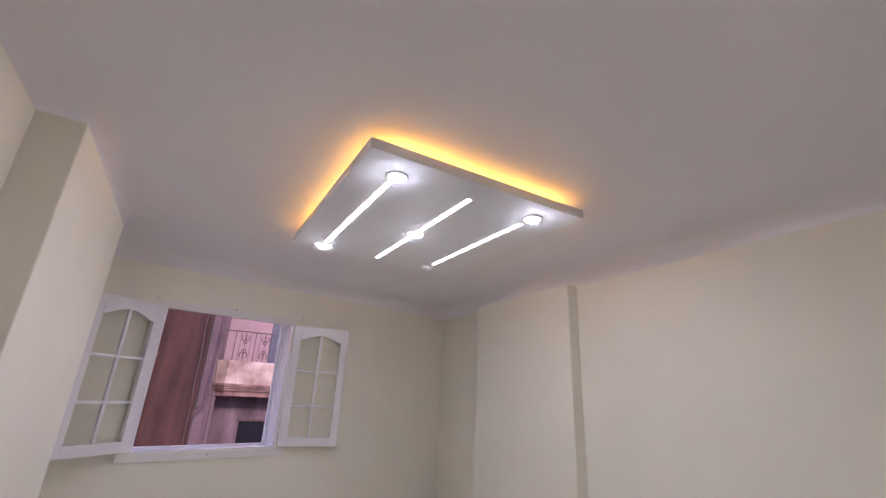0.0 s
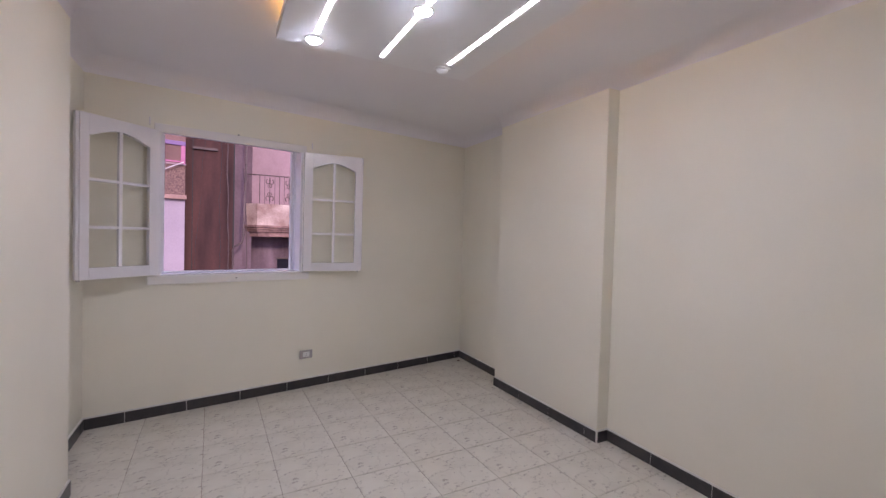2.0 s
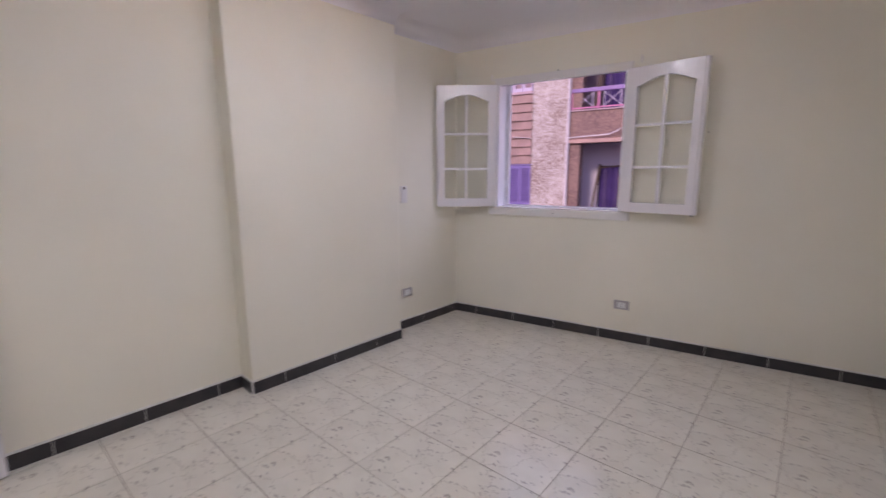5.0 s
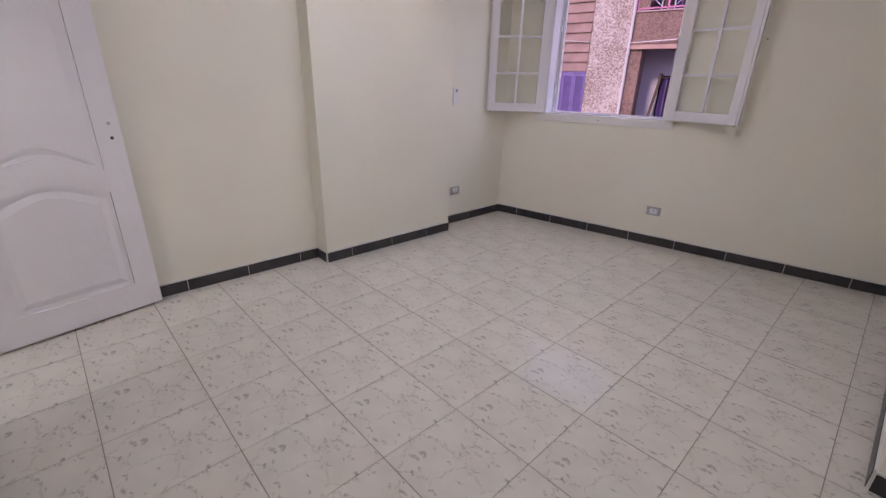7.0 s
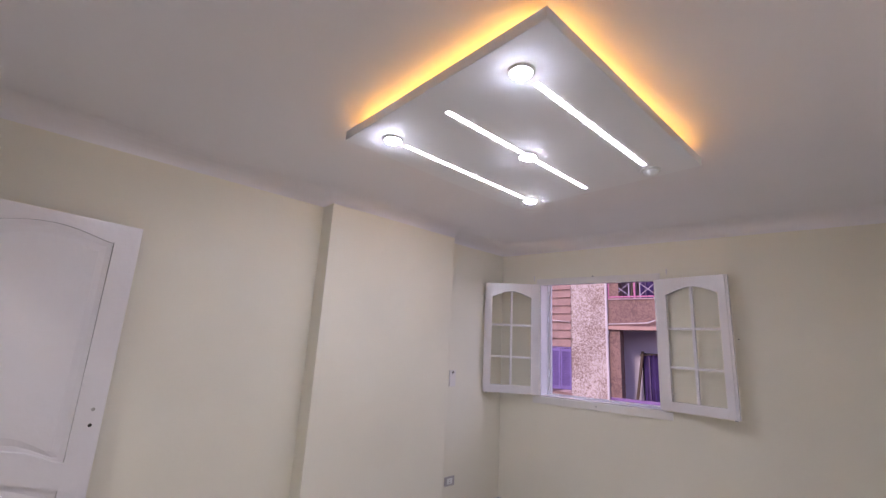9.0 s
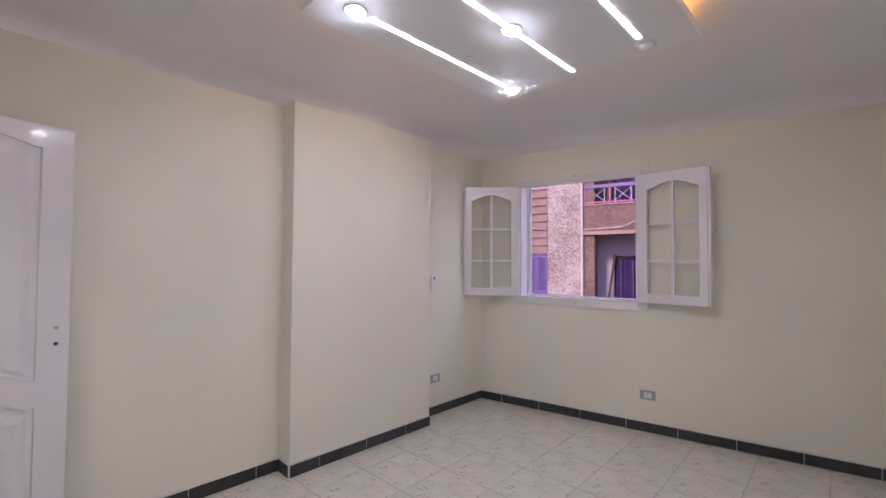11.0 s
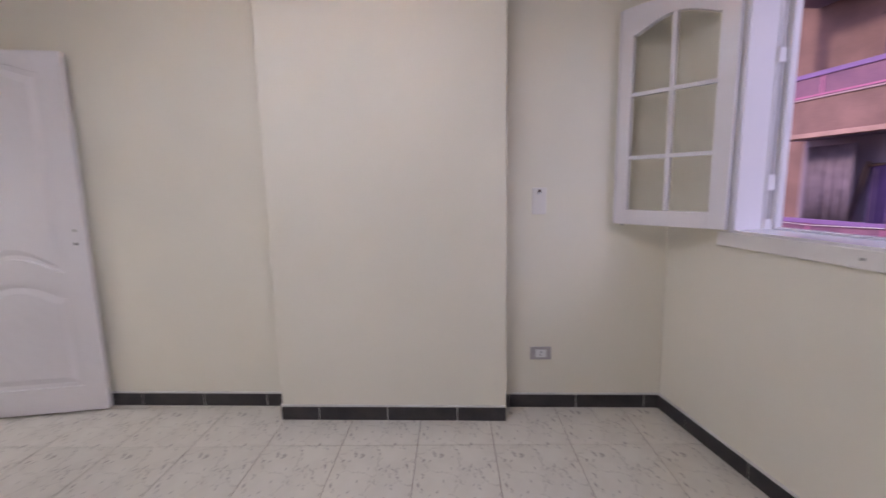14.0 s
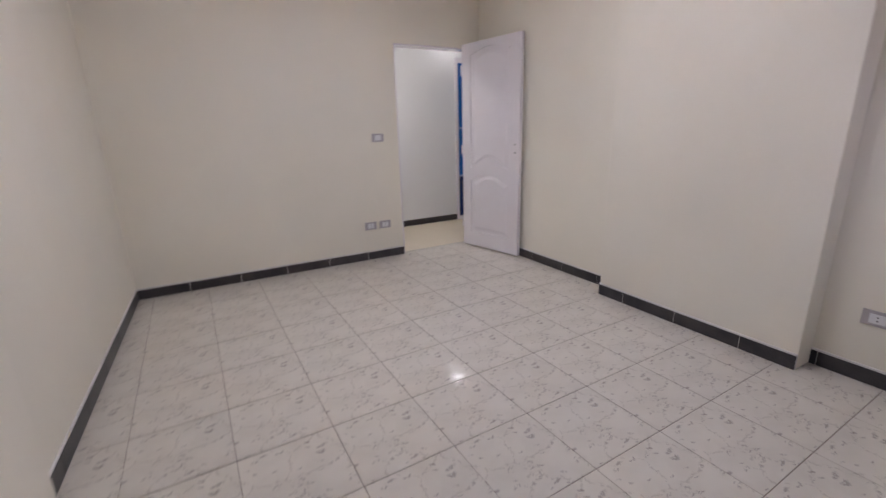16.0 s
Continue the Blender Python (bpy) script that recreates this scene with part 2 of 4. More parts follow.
M_BROWN = material("brown_cladding_board", (0.29, 0.16, 0.145), 0.7, 0.14, 3.0, 40, 0.3)
M_SALMON = material("salmon_plaster", (0.24, 0.125, 0.115), 0.85, 0.16, 2.0, 30, 0.4)
M_LEDGE = material("peach_plaster", (0.42, 0.24, 0.21), 0.85, 0.14, 2.0, 30, 0.3)
M_REDWALL = material("dark_red_plaster", (0.092, 0.034, 0.029), 0.9, 0.14, 3.2, 16, 0.4, second=(0.024, 0.008, 0.009), mix=0.35, upright=0.16)
M_PINK = material("pink_plaster", (0.40, 0.25, 0.28), 0.85, 0.1, 1.5, 30, 0.3)
# shade of the balcony slab and left recess is put into this mauve
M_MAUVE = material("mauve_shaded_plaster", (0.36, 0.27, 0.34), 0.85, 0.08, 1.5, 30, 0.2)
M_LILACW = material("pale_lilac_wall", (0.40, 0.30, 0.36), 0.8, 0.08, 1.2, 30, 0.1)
M_PURPLE = material("purple_painted_wood", (0.19, 0.115, 0.31), 0.5, 0.1, 6.0, 60, 0.2)
M_LILAC = material("lilac_painted_wood", (0.43, 0.32, 0.43), 0.5, 0.08, 6.0, 60, 0.2)
M_MAGENTA = material("magenta_painted_steel", (0.46, 0.12, 0.26), 0.5, 0.1, 6.0, 60, 0.1)
M_RAIL = material("violet_painted_steel", (0.19, 0.085, 0.25), 0.45, 0.08, 6.0, 60, 0.1)
M_CURTAIN = material("dark_violet_curtain", (0.055, 0.022, 0.13), 0.8, 0.15, 3.0, 80, 0.2)
# near-black paint for flat sheets that stand in for unlit interiors
M_DARK = material("black_for_unlit_interior", (0.015, 0.012, 0.02), 0.6, 0.1, 2.0, 20, 0.0)
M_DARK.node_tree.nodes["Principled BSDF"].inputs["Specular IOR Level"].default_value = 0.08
M_CONC = material("weathered_pink_concrete", (0.64, 0.47, 0.43), 0.85, 0.2, 1.8, 30, 0.4, second=(0.27, 0.15, 0.13), mix=0.6)
M_IRON = material("rusty_iron", (0.10, 0.055, 0.055), 0.6, 0.15, 8.0, 90, 0.2)
M_PIPE = material("pale_pink_pipe", (0.60, 0.49, 0.52), 0.6, 0.12, 4.0, 60, 0.2, upright=0.2)
M_OLDPIPE = material("sooty_pipe", (0.17, 0.105, 0.105), 0.6, 0.2, 4.0, 60, 0.2, second=(0.06, 0.035, 0.035), upright=0.3)
M_STAINSHADE = material("stained_shaded_mauve_plaster", (0.24, 0.15, 0.185), 0.85, 0.15, 2.4, 25, 0.4, second=(0.085, 0.045, 0.055), mix=0.4, upright=0.3)
M_CONCD = material("dark_brown_concrete", (0.36, 0.20, 0.18), 0.85, 0.2, 4.0, 30, 0.4, second=(0.12, 0.055, 0.055), mix=0.4)
M_SHEETD = material("dull_magenta_sheet", (0.22, 0.085, 0.14), 0.6, 0.2, 2.0, 40, 0.1, second=(0.13, 0.045, 0.10), mix=0.5)
M_STRIPE = material("faded_violet_cloth", (0.15, 0.09, 0.20), 0.9, 0.15, 5.0, 60, 0.2)
M_VEIL = material("dusty_mauve_cloth", (0.24, 0.17, 0.22), 0.9, 0.15, 5.0, 60, 0.2)
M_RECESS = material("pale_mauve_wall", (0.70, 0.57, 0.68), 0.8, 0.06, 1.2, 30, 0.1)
M_SHEET = material("faded_pink_sheet", (0.42, 0.11, 0.24), 0.6, 0.1, 2.0, 40, 0.1)
M_GROUND = material("dusty_asphalt", (0.06, 0.055, 0.05), 0.9, 0.15, 0.6, 12, 0.4)
M_SLATE = material("slate_blue_paint", (0.075, 0.075, 0.12), 0.5, 0.1, 4.0, 60, 0.1)
M_WOOD = material("dark_wood", (0.10, 0.05, 0.04), 0.6, 0.15, 6.0, 60, 0.2)


# ---- mesh helpers ----
def box(bm, x0, y0, z0, x1, y1, z1, bevel=0.0):
    m = Matrix.Translation(((x0 + x1) / 2, (y0 + y1) / 2, (z0 + z1) / 2)) @ Matrix.Diagonal((abs(x1 - x0), abs(y1 - y0), abs(z1 - z0), 1))
    made = bmesh.ops.create_cube(bm, size=1, matrix=m)["verts"]
    if bevel:
        edges = list({e for v in made for e in v.link_edges})
        bmesh.ops.bevel(bm, geom=edges, offset=bevel, segments=2, affect="EDGES", profile=0.6)
    return bm


def cyl(bm, centre, r, depth, axis="z", n=24, r2=None):
    turn = {"z": Matrix.Identity(4), "x": Matrix.Rotation(radians(90), 4, "Y"), "y": Matrix.Rotation(radians(90), 4, "X")}[axis]
    bmesh.ops.create_cone(bm, cap_ends=True, segments=n, radius1=r, radius2=r if r2 is None else r2, depth=depth, matrix=Matrix.Translation(centre) @ turn)
    return bm


def prism(bm, pts, low, high, plane="xy"):
    """A solid from an outline of 2-D points, between two heights across the plane."""
    def put(p, h):
        return (p[0], p[1], h) if plane == "xy" else (p[0], h, p[1])
    a = [bm.verts.new(put(p, low)) for p in pts]
    b = [bm.verts.new(put(p, high)) for p in pts]
    k = len(pts)
    bm.faces.new(a)
    bm.faces.new(b)
    for i in range(k):
        bm.faces.new((a[i], a[(i + 1) % k], b[(i + 1) % k], b[i]))
    bmesh.ops.recalc_face_normals(bm, faces=bm.faces[:])
    return bm


def tube(bm, pts, r, n=6):
    """A round bar along a line of points."""
    pts = [Vector(p) for p in pts]
    rings = []
    for i, p in enumerate(pts):
        d = (pts[min(i + 1, len(pts) - 1)] - pts[max(i - 1, 0)]).normalized()
        s = d.cross(Vector((0, 1, 0)) if abs(d.y) < 0.9 else Vector((1, 0, 0))).normalized()
        t = d.cross(s)
        rings.append([bm.verts.new(p + r * (math.cos(q) * s + math.sin(q) * t)) for q in (2 * math.pi * j / n for j in range(n))])
    for a, b in zip(rings, rings[1:]):
        for j in range(n):
            bm.faces.new((a[j], a[(j + 1) % n], b[(j + 1) % n], b[j]))
    bm.faces.new(rings[0])
    bm.faces.new(rings[-1])
    bmesh.ops.recalc_face_normals(bm, faces=bm.faces[:])
    return bm


def mesh_of(name, bm, mat, smooth=False):
    me = bpy.data.meshes.new(name)
    bm.to_mesh(me)
    bm.free()
    me.materials.append(mat)
    if smooth:
        for p in me.polygons:
            p.use_smooth = True
    return me


def part(name, bm, mat, parent, label="", smooth=False):
    ob = new(name, mesh_of(name, bm, mat, smooth))
    ob.parent = parent
    return tagged(ob, label=label)


def whole(name, bm, mat, label, category, group="", kind="", smooth=False):
    return tagged(new(name, mesh_of(name, bm, mat, smooth)), label, category, group, kind)


def base_of(name, m, label, category, group="", kind=""):
    ob = new(name)
    ob.matrix_world = m
    ob.empty_display_size = 0.1
    return tagged(ob, label, category, group, kind)


def B():
    return bmesh.new()


# ---- the room ----
TOP = 2.680                     # ceiling
LINE = 2.56                     # where the wall paint ends under the cove
SKEW = 10.55                    # the window wall is out of square
NORTH = pose(-0.74, 4.335, 0, 0, 0, SKEW)   # along the window wall: x to the east, y outwards
ROOM = [(-0.74, 0.18), (2.632, 0.18), (2.686, 2.655), (2.580, 2.655), (2.580, 3.97), (2.735, 3.97), (2.752, 4.985),
        (-0.74, 4.335), (-0.74, 3.41), (-0.584, 3.41), (-0.584, 2.105), (-0.74, 2.105)]
SLAB = [(-0.94, 0.115), (2.95, 0.115), (2.95, 5.20), (-0.94, 4.48)]      # outline of floor and roof slabs
WIN0, WIN1, WINB, WINT = 0.445, 1.565, 1.10, 2.262     # window opening along the wall
DOOR0, DOOR1, DOORT = -0.635, 0.24, 2.085               # doorway


def wall_with_opening(bm, x0, x1, h, y0, y1, a0, a1, z0, z1):
    """A wall along x with one hole through it (z0 at the floor makes a doorway)."""
    box(bm, x0, y0, 0, a0, y1, h)
    box(bm, a1, y0, 0, x1, y1, h)
    box(bm, a0, y0, z1, a1, y1, h)
    if z0 > 0:
        box(bm, a0, y0, 0, a1, y1, z0)
    bmesh.ops.remove_doubles(bm, verts=bm.verts[:], dist=0.0005)
    return bm


wn_ob = whole("wall_north", wall_with_opening(B(), -0.22, 3.75, 2.75, 0, 0.205, WIN0, WIN1, WINB, WINT + 0.008), M_WALL, "cream painted plaster wall with a window opening", "wall", kind="structure")
wn_ob.matrix_world = NORTH
whole("wall_south", wall_with_opening(B(), -0.94, 2.95, 2.75, 0.05, 0.18, DOOR0, DOOR1, 0, DOORT), M_WALL, "cream painted plaster wall with a doorway", "wall", kind="structure")
whole("wall_west", box(B(), -0.94, 0.18, 0, -0.74, 4.40, 2.75), M_WALL, "cream painted plaster wall", "wall", kind="structure")
whole("wall_east", prism(B(), [(2.632, 0.18), (2.686, 2.655), (2.735, 3.97), (2.753, 5.02), (2.95, 5.05), (2.95, 0.18)], 0, 2.75), M_WALL, "cream painted plaster wall", "wall", kind="structure")
whole("pillar_west", box(B(), -0.745, 2.105, 0, -0.584, 3.41, 2.74, 0.006), M_WALL, "cream painted pillar standing proud of the wall", "pillar", kind="structure")
whole("pillar_east", box(B(), 2.580, 2.655, 0, 2.74, 3.97, 2.74, 0.006), M_WALL, "cream painted pillar standing proud of the wall", "pillar", kind="structure")


def inset(poly, d):
    out = []
    k = len(poly)
    for i in range(k):
        p, q, r = Vector(poly[i - 1]), Vector(poly[i]), Vector(poly[(i + 1) % k])
        e, f = (q - p).normalized(), (r - q).normalized()
        n1, n2 = Vector((-e.y, e.x)), Vector((-f.y, f.x))
        s = (n1 + n2) / (1 + n1.dot(n2))
        out.append(q + s * d)
    return out


def ceiling_mesh():
    """Flat ceiling with a hollow cove down to the walls."""
    bm = B()
    rings = []
    steps = [(0.0006, LINE)] + [(0.0006 + 0.115 * (1 - math.cos(q)), LINE + 0.002 + (TOP - LINE - 0.002) * math.sin(q)) for q in (radians(a) for a in (8, 25, 42, 58, 74, 90))]
    for d, z in steps:
        rings.append([bm.verts.new((p.x, p.y, z)) for p in inset(ROOM, d)])
    k = len(ROOM)
    for a, b in zip(rings, rings[1:]):
        for j in range(k):
            bm.faces.new((a[j], a[(j + 1) % k], b[(j + 1) % k], b[j]))
    for f in bm.faces:
        f.smooth = True
    bm.faces.new(rings[-1])
    prism(bm, SLAB, 2.755, 2.9)
    bmesh.ops.recalc_face_normals(bm, faces=bm.faces[:])
    return bm


whole("ceiling", ceiling_mesh(), M_CEIL, "white painted ceiling with a hollow cove round it", "ceiling", kind="structure", smooth=False)

# hallway behind the doorway
whole("hall_wall_south", box(B(), -2.6, -1.16, 0, 1.6, -1.04, 2.7), M_HALL, "white painted hallway wall", "wall", kind="structure")
whole("hall_wall_west", box(B(), -2.6, -1.04, 0, -2.48, 0.05, 2.7), M_HALL, "white painted hallway wall", "wall", kind="structure")
whole("hall_wall_east", box(B(), 1.48, -1.04, 0, 1.6, 0.05, 2.7), M_HALL, "white painted hallway wall", "wall", kind="structure")
whole("hall_wall_north", box(B(), -2.48, 0.05, 0, -0.94, 0.18, 2.7), M_HALL, "white painted hallway wall", "wall", kind="structure")
whole("hall_ceiling", box(B(), -2.6, -1.16, 2.50, 1.6, 0.05, 2.7), M_CEIL, "white painted hallway ceiling", "ceiling", kind="structure")
whole("hall_floor", box(B(), -2.6, -1.16, -0.2, 1.6, 0.115, -0.002), M_HFLOOR, "cream ceramic hallway floor", "floor", kind="structure")

# ---- ceiling panel with lights ----
PX0, PX1, PY0, PY1, PZ = 0.40, 1.639, 1.633, 3.108, 2.57
panel = base_of("ceiling_light_panel", pose(0, 0, 0), "white square gypsum ceiling panel with recessed lights and amber backlight", "ceiling light")
part("panel_board", box(B(), PX0, PY0, PZ, PX1, PY1, PZ + 0.05, 0.003), M_GYPSUM, panel, "white gypsum board")
part("spacer", box(B(), PX0 + 0.16, PY0 + 0.16, PZ + 0.05, PX1 - 0.16, PY1 - 0.16, TOP + 0.002), M_GYPSUM, panel)
E0, E1 = 0.092, 0.104
for x0, y0, x1, y1 in ((PX0 + E0, PY0 + E0, PX0 + E1, PY1 - E0), (PX1 - E1, PY0 + E0, PX1 - E0, PY1 - E0), (PX0 + 0.11, PY0 + E0, PX1 - 0.11, PY0 + E1), (PX0 + 0.11, PY1 - E1, PX1 - 0.11, PY1 - E0)):
    part("led_tape", box(B(), x0, y0, PZ + 0.052, x1, y1, PZ + 0.064), M_WARM, panel, "amber glowing light tape")
for x, y0, y1 in ((0.59, 1.885, 2.915), (1.003, 1.80, 3.02), (1.416, 1.89, 2.905)):
    part("light_strip", box(B(), x - 0.0115, y0, PZ - 0.003, x + 0.0115, y1, PZ + 0.01, 0.002), M_STRIP, panel, "white glowing linear light strip")


def downlight(x, y, lit):
    r, drop = 0.041, 0.021 if lit else 0.030
    d = base_of("downlight", pose(x, y, PZ), "round white recessed downlight, " + ("switched on" if lit else "switched off"), "downlight", "downlights in the ceiling panel")
    bm = B()
    ring = [(r, -0.006), (r + 0.004, -0.009), (r + 0.012, -0.005), (r + 0.013, 0.002), (r, 0.002)]
    n = 32
    vs = [[bm.verts.new((a * math.cos(q), a * math.sin(q), z)) for q in (2 * math.pi * j / n for j in range(n))] for a, z in ring]
    for i in range(len(ring)):
        a, b = vs[i], vs[(i + 1) % len(ring)]
        for j in range(n):
            bm.faces.new((a[j], a[(j + 1) % n], b[(j + 1) % n], b[j]))
    bmesh.ops.recalc_face_normals(bm, faces=bm.faces[:])
    part("trim_ring", bm, M_WHITEP, d, "white trim ring", smooth=True)
    bm = B()
    rings = [[bm.verts.new((r * math.cos(e) * math.cos(q), r * math.cos(e) * math.sin(q), -0.002 - drop * math.sin(e))) for q in (2 * math.pi * j / n for j in range(n))] for e in (0.0, 0.3, 0.6, 0.9, 1.2, 1.42)]
    for a, b in zip(rings, rings[1:]):
        for j in range(n):
            bm.faces.new((a[j], a[(j + 1) % n], b[(j + 1) % n], b[j]))
    bm.faces.new(rings[0])
    bm.faces.new(rings[-1])
    bmesh.ops.recalc_face_normals(bm, faces=bm.faces[:])
    part("diffuser", bm, M_LAMP if lit else M_LAMPOFF, d, "glowing white diffuser" if lit else "dull white diffuser")


for x, y, lit in ((0.592, 2.998, True), (0.596, 1.797, True), (1.004, 2.403, True), (1.417, 1.795, True), (1.414, 2.998, False)):
    downlight(x, y, lit)

# the second, broad lamp is an added unseen fill for the hall wall
for x, y, size in ((-1.00, -0.82, 0.052), (0.40, -0.50, 0.15)):
    hall_lamp = base_of("hall_downlight_or_fill", pose(x, y, 2.50), "small round white hallway ceiling downlight, switched on" if size < 0.1 else "broad unseen fill lamp added to even the hallway light", "downlight", "downlights in the hallway")
    part("diffuser", cyl(B(), (0, 0, -0.006), size, 0.012, n=32), M_HALLLAMP, hall_lamp, "glowing white diffuser")
    part("trim_ring", cyl(B(), (0, 0, -0.003), size + 0.015, 0.006, n=32), M_WHITEP, hall_lamp)


# ---- window ----
window = base_of("window_1", NORTH @ Matrix.Translation((0, 0, WINB)), "white gloss timber casement window with both sashes open inwards", "window", kind="structure")
H = WINT - WINB
# lining of the opening
part("jamb", box(B(), WIN0, -0.012, 0, WIN0 + 0.022, 0.20, H + 0.007, 0.002), M_GLOSS, window)
part("jamb", box(B(), WIN1 - 0.022, -0.012, 0, WIN1, 0.20, H + 0.007, 0.002), M_GLOSS, window)
part("head", box(B(), WIN0 + 0.022, 0.001, H - 0.048, WIN1 - 0.022, 0.035, H + 0.007, 0.002), M_GLOSS, window)
part("window_sill", box(B(), WIN0 + 0.022, -0.012, 0, WIN1 - 0.022, 0.22, 0.014, 0.002), M_GLOSS, window)
# casing boards on the wall
part("casing", box(B(), WIN0 - 0.07, -0.018, -0.065, WIN1 + 0.07, 0.0, 0.002, 0.004), M_SATIN, window, "white bottom casing board")
part("casing", box(B(), WIN0 - 0.03, -0.016, H - 0.048, WIN1 + 0.03, 0.0, H + 0.018, 0.004), M_SATIN, window, "white top casing board")
part("casing", box(B(), WIN0 - 0.03, -0.014, 0.002, WIN0 - 0.001, 0.0, H - 0.049, 0.003), M_SATIN, window)
part("casing", box(B(), WIN1 + 0.001, -0.014, 0.002, WIN1 + 0.03, 0.0, H - 0.049, 0.003), M_SATIN, window)
# outer stop frame with slots
for sx, x in ((1, WIN0 + 0.022), (-1, WIN1 - 0.022)):
    bm = B()
    prev = 0.014
    for z0, z1 in ((0.06, 0.19), (0.26, 0.74), (0.80, 1.06)):
        box(bm, x, 0.125, prev, x + sx * 0.014, 0.165, z0)
        box(bm, x, 0.125, z0, x + sx * 0.006, 0.165, z1)
        prev = z1
    box(bm, x, 0.125, prev, x + sx * 0.014, 0.165, H + 0.006)
    box(bm, x, 0.166, 0.014, x + sx * 0.03, 0.20, H + 0.006, 0.002)
    part("stop_frame", bm, M_GLOSS, window, "white outer stop with slots")
    if sx > 0:
        for z0, z1 in ((0.06, 0.19), (0.26, 0.74), (0.80, 1.06)):
            part("slot", box(B(), x + 0.006, 0.135, z0, x + 0.0085, 0.158, z1), M_SILVER, window, "grey slot in the stop")
part("stop_frame", box(B(), WIN0 + 0.052, 0.166, 0.014, WIN1 - 0.052, 0.20, 0.024, 0.002), M_GLOSS, window)
for x in (1.005,):
    for z in (-0.03, H + 0.02):
        part("catch", box(B(), x - 0.008, -0.024, z - 0.005, x + 0.008, -0.017, z + 0.005, 0.002), M_STEEL, window, "small steel catch plate")


def arch_line(x0, x1, low, rise, n=18, shoulder=0.07, round_top=False):
    """Points of an arched edge from x0 to x1: short level shoulders, then a swelling curve."""
    out = []
    for i in range(n + 1):
        f = i / n
        g = max(0.0, min(1.0, (f - shoulder) / (1 - 2 * shoulder)))
        out.append((x0 + (x1 - x0) * f, low + rise * ((0.5 * (1 - math.cos(2 * math.pi * g))) ** 0.55 if round_top else 0.5 * (1 - math.cos(2 * math.pi * g)))))
    return out


def sash(m, flip):
    """A casement leaf, hinged at its local x = 0 and reaching to W; z up from its lower edge."""
    W, SH, T, ST = 0.552, 1.104, 0.038, 0.076
    s = new("sash")
    s.parent = window
    s.matrix_parent_inverse = Matrix.Identity(4)
    s.matrix_basis = m
    tagged(s, label="white open casement sash with six arched-top panes")
    fx = (lambda a: -a) if flip else (lambda a: a)

    def bx(bm, x0, z0, x1, z1, y0=-T / 2, y1=T / 2, bev=0.002):
        box(bm, min(fx(x0), fx(x1)), y0, z0, max(fx(x0), fx(x1)), y1, z1, bev)
        return bm
    part("stile", bx(B(), 0, 0, ST, SH), M_GLOSS, s)
    part("stile", bx(B(), W - ST, 0, W - 0.020, SH), M_GLOSS, s)
    part("astragal", bx(bx(B(), W - 0.020, 0, W - 0.012, SH, -0.010, 0.010, 0.001), W - 0.012, 0.002, W, SH - 0.002, -0.014, 0.014, 0.003), M_GLOSS, s, "white rounded meeting strip")
    part("bottom_rail", bx(B(), ST, 0, W - ST, 0.078), M_GLOSS, s)
    a, b = sorted((fx(ST), fx(W - ST)))
    line = arch_line(a, b, SH - 0.140, 0.058, 26, 0.03, True)
    part("top_rail", prism(B(), line + [(b, SH), (a, SH)], -T / 2, T / 2, "xz"), M_GLOSS, s, "white arched top rail")
    mid = W / 2
    part("muntin", bx(B(), mid - 0.011, 0.078, mid + 0.011, SH - 0.078, -0.013, 0.013, 0.003), M_GLOSS, s)
    for z in (0.352, 0.672):
        part("muntin", bx(B(), ST, z - 0.010, mid - 0.011, z + 0.010, -0.012, 0.012, 0.003), M_GLOSS, s)
        part("muntin", bx(B(), mid + 0.011, z - 0.010, W - ST, z + 0.010, -0.012, 0.012, 0.003), M_GLOSS, s)
    for x0, x1 in ((ST, mid), (mid, W - ST)):
        for z0, z1 in ((0.078, 0.352), (0.352, 0.672), (0.672, SH - 0.08)):
            p = part("pane", bx(B(), x0 - 0.004, z0 - 0.004, x1 + 0.004, z1 + 0.004, -0.0015, 0.0015, 0), M_GLASS, s, "clear glass pane")
            p.visible_shadow = False
    for z in (0.12, 0.98):
        part("hinge", cyl(B(), (fx(0.0), -T / 2 - 0.003, z), 0.006, 0.07, n=10), M_GLOSS, s)
    part("bolt", bx(B(), W - 0.045, -0.012, W - 0.024, 0.002, -T / 2 - 0.008, -T / 2, 0.001), M_STEEL, s, "small steel bolt")


sash(pose(WIN0 - 0.004, -0.03, 0.014, 0, 0, 180 + LEFT_OPEN), False)
sash(pose(WIN1 + 0.006, -0.03, 0.014, 0, 0, 180 - RIGHT_OPEN), True)
for u in (WIN0 - 0.06, WIN1 + 0.085):
    part("hook", box(B(), u - 0.004, -0.012, H + 0.0, u + 0.004, 0, H + 0.055, 0.002), M_GLOSS, window, "small hook above the casing")


# ---- door ----
door = base_of("door_1", pose(-0.532, 0.20, 0.014, 0, 0, math.degrees(math.atan2(0.775, -0.155))), "white gloss panelled door standing open against the wall", "door", kind="structure")
DW, DH, DT = 0.785, 2.095, 0.042
part("stile", box(B(), 0, -DT / 2, 0, 0.122, DT / 2, DH), M_GLOSS, door)
part("stile", box(B(), DW - 0.122, -DT / 2, 0, DW, DT / 2, DH), M_GLOSS, door)
part("bottom_rail", box(B(), 0.122, -DT / 2, 0, DW - 0.122, DT / 2, 0.160), M_GLOSS, door)
XA, XB = 0.122, DW - 0.122
part("top_rail", prism(B(), arch_line(XA, XB, 1.985, 0.05, 22, 0.04, True) + [(XB, DH), (XA, DH)], -DT / 2, DT / 2, "xz"), M_GLOSS, door)
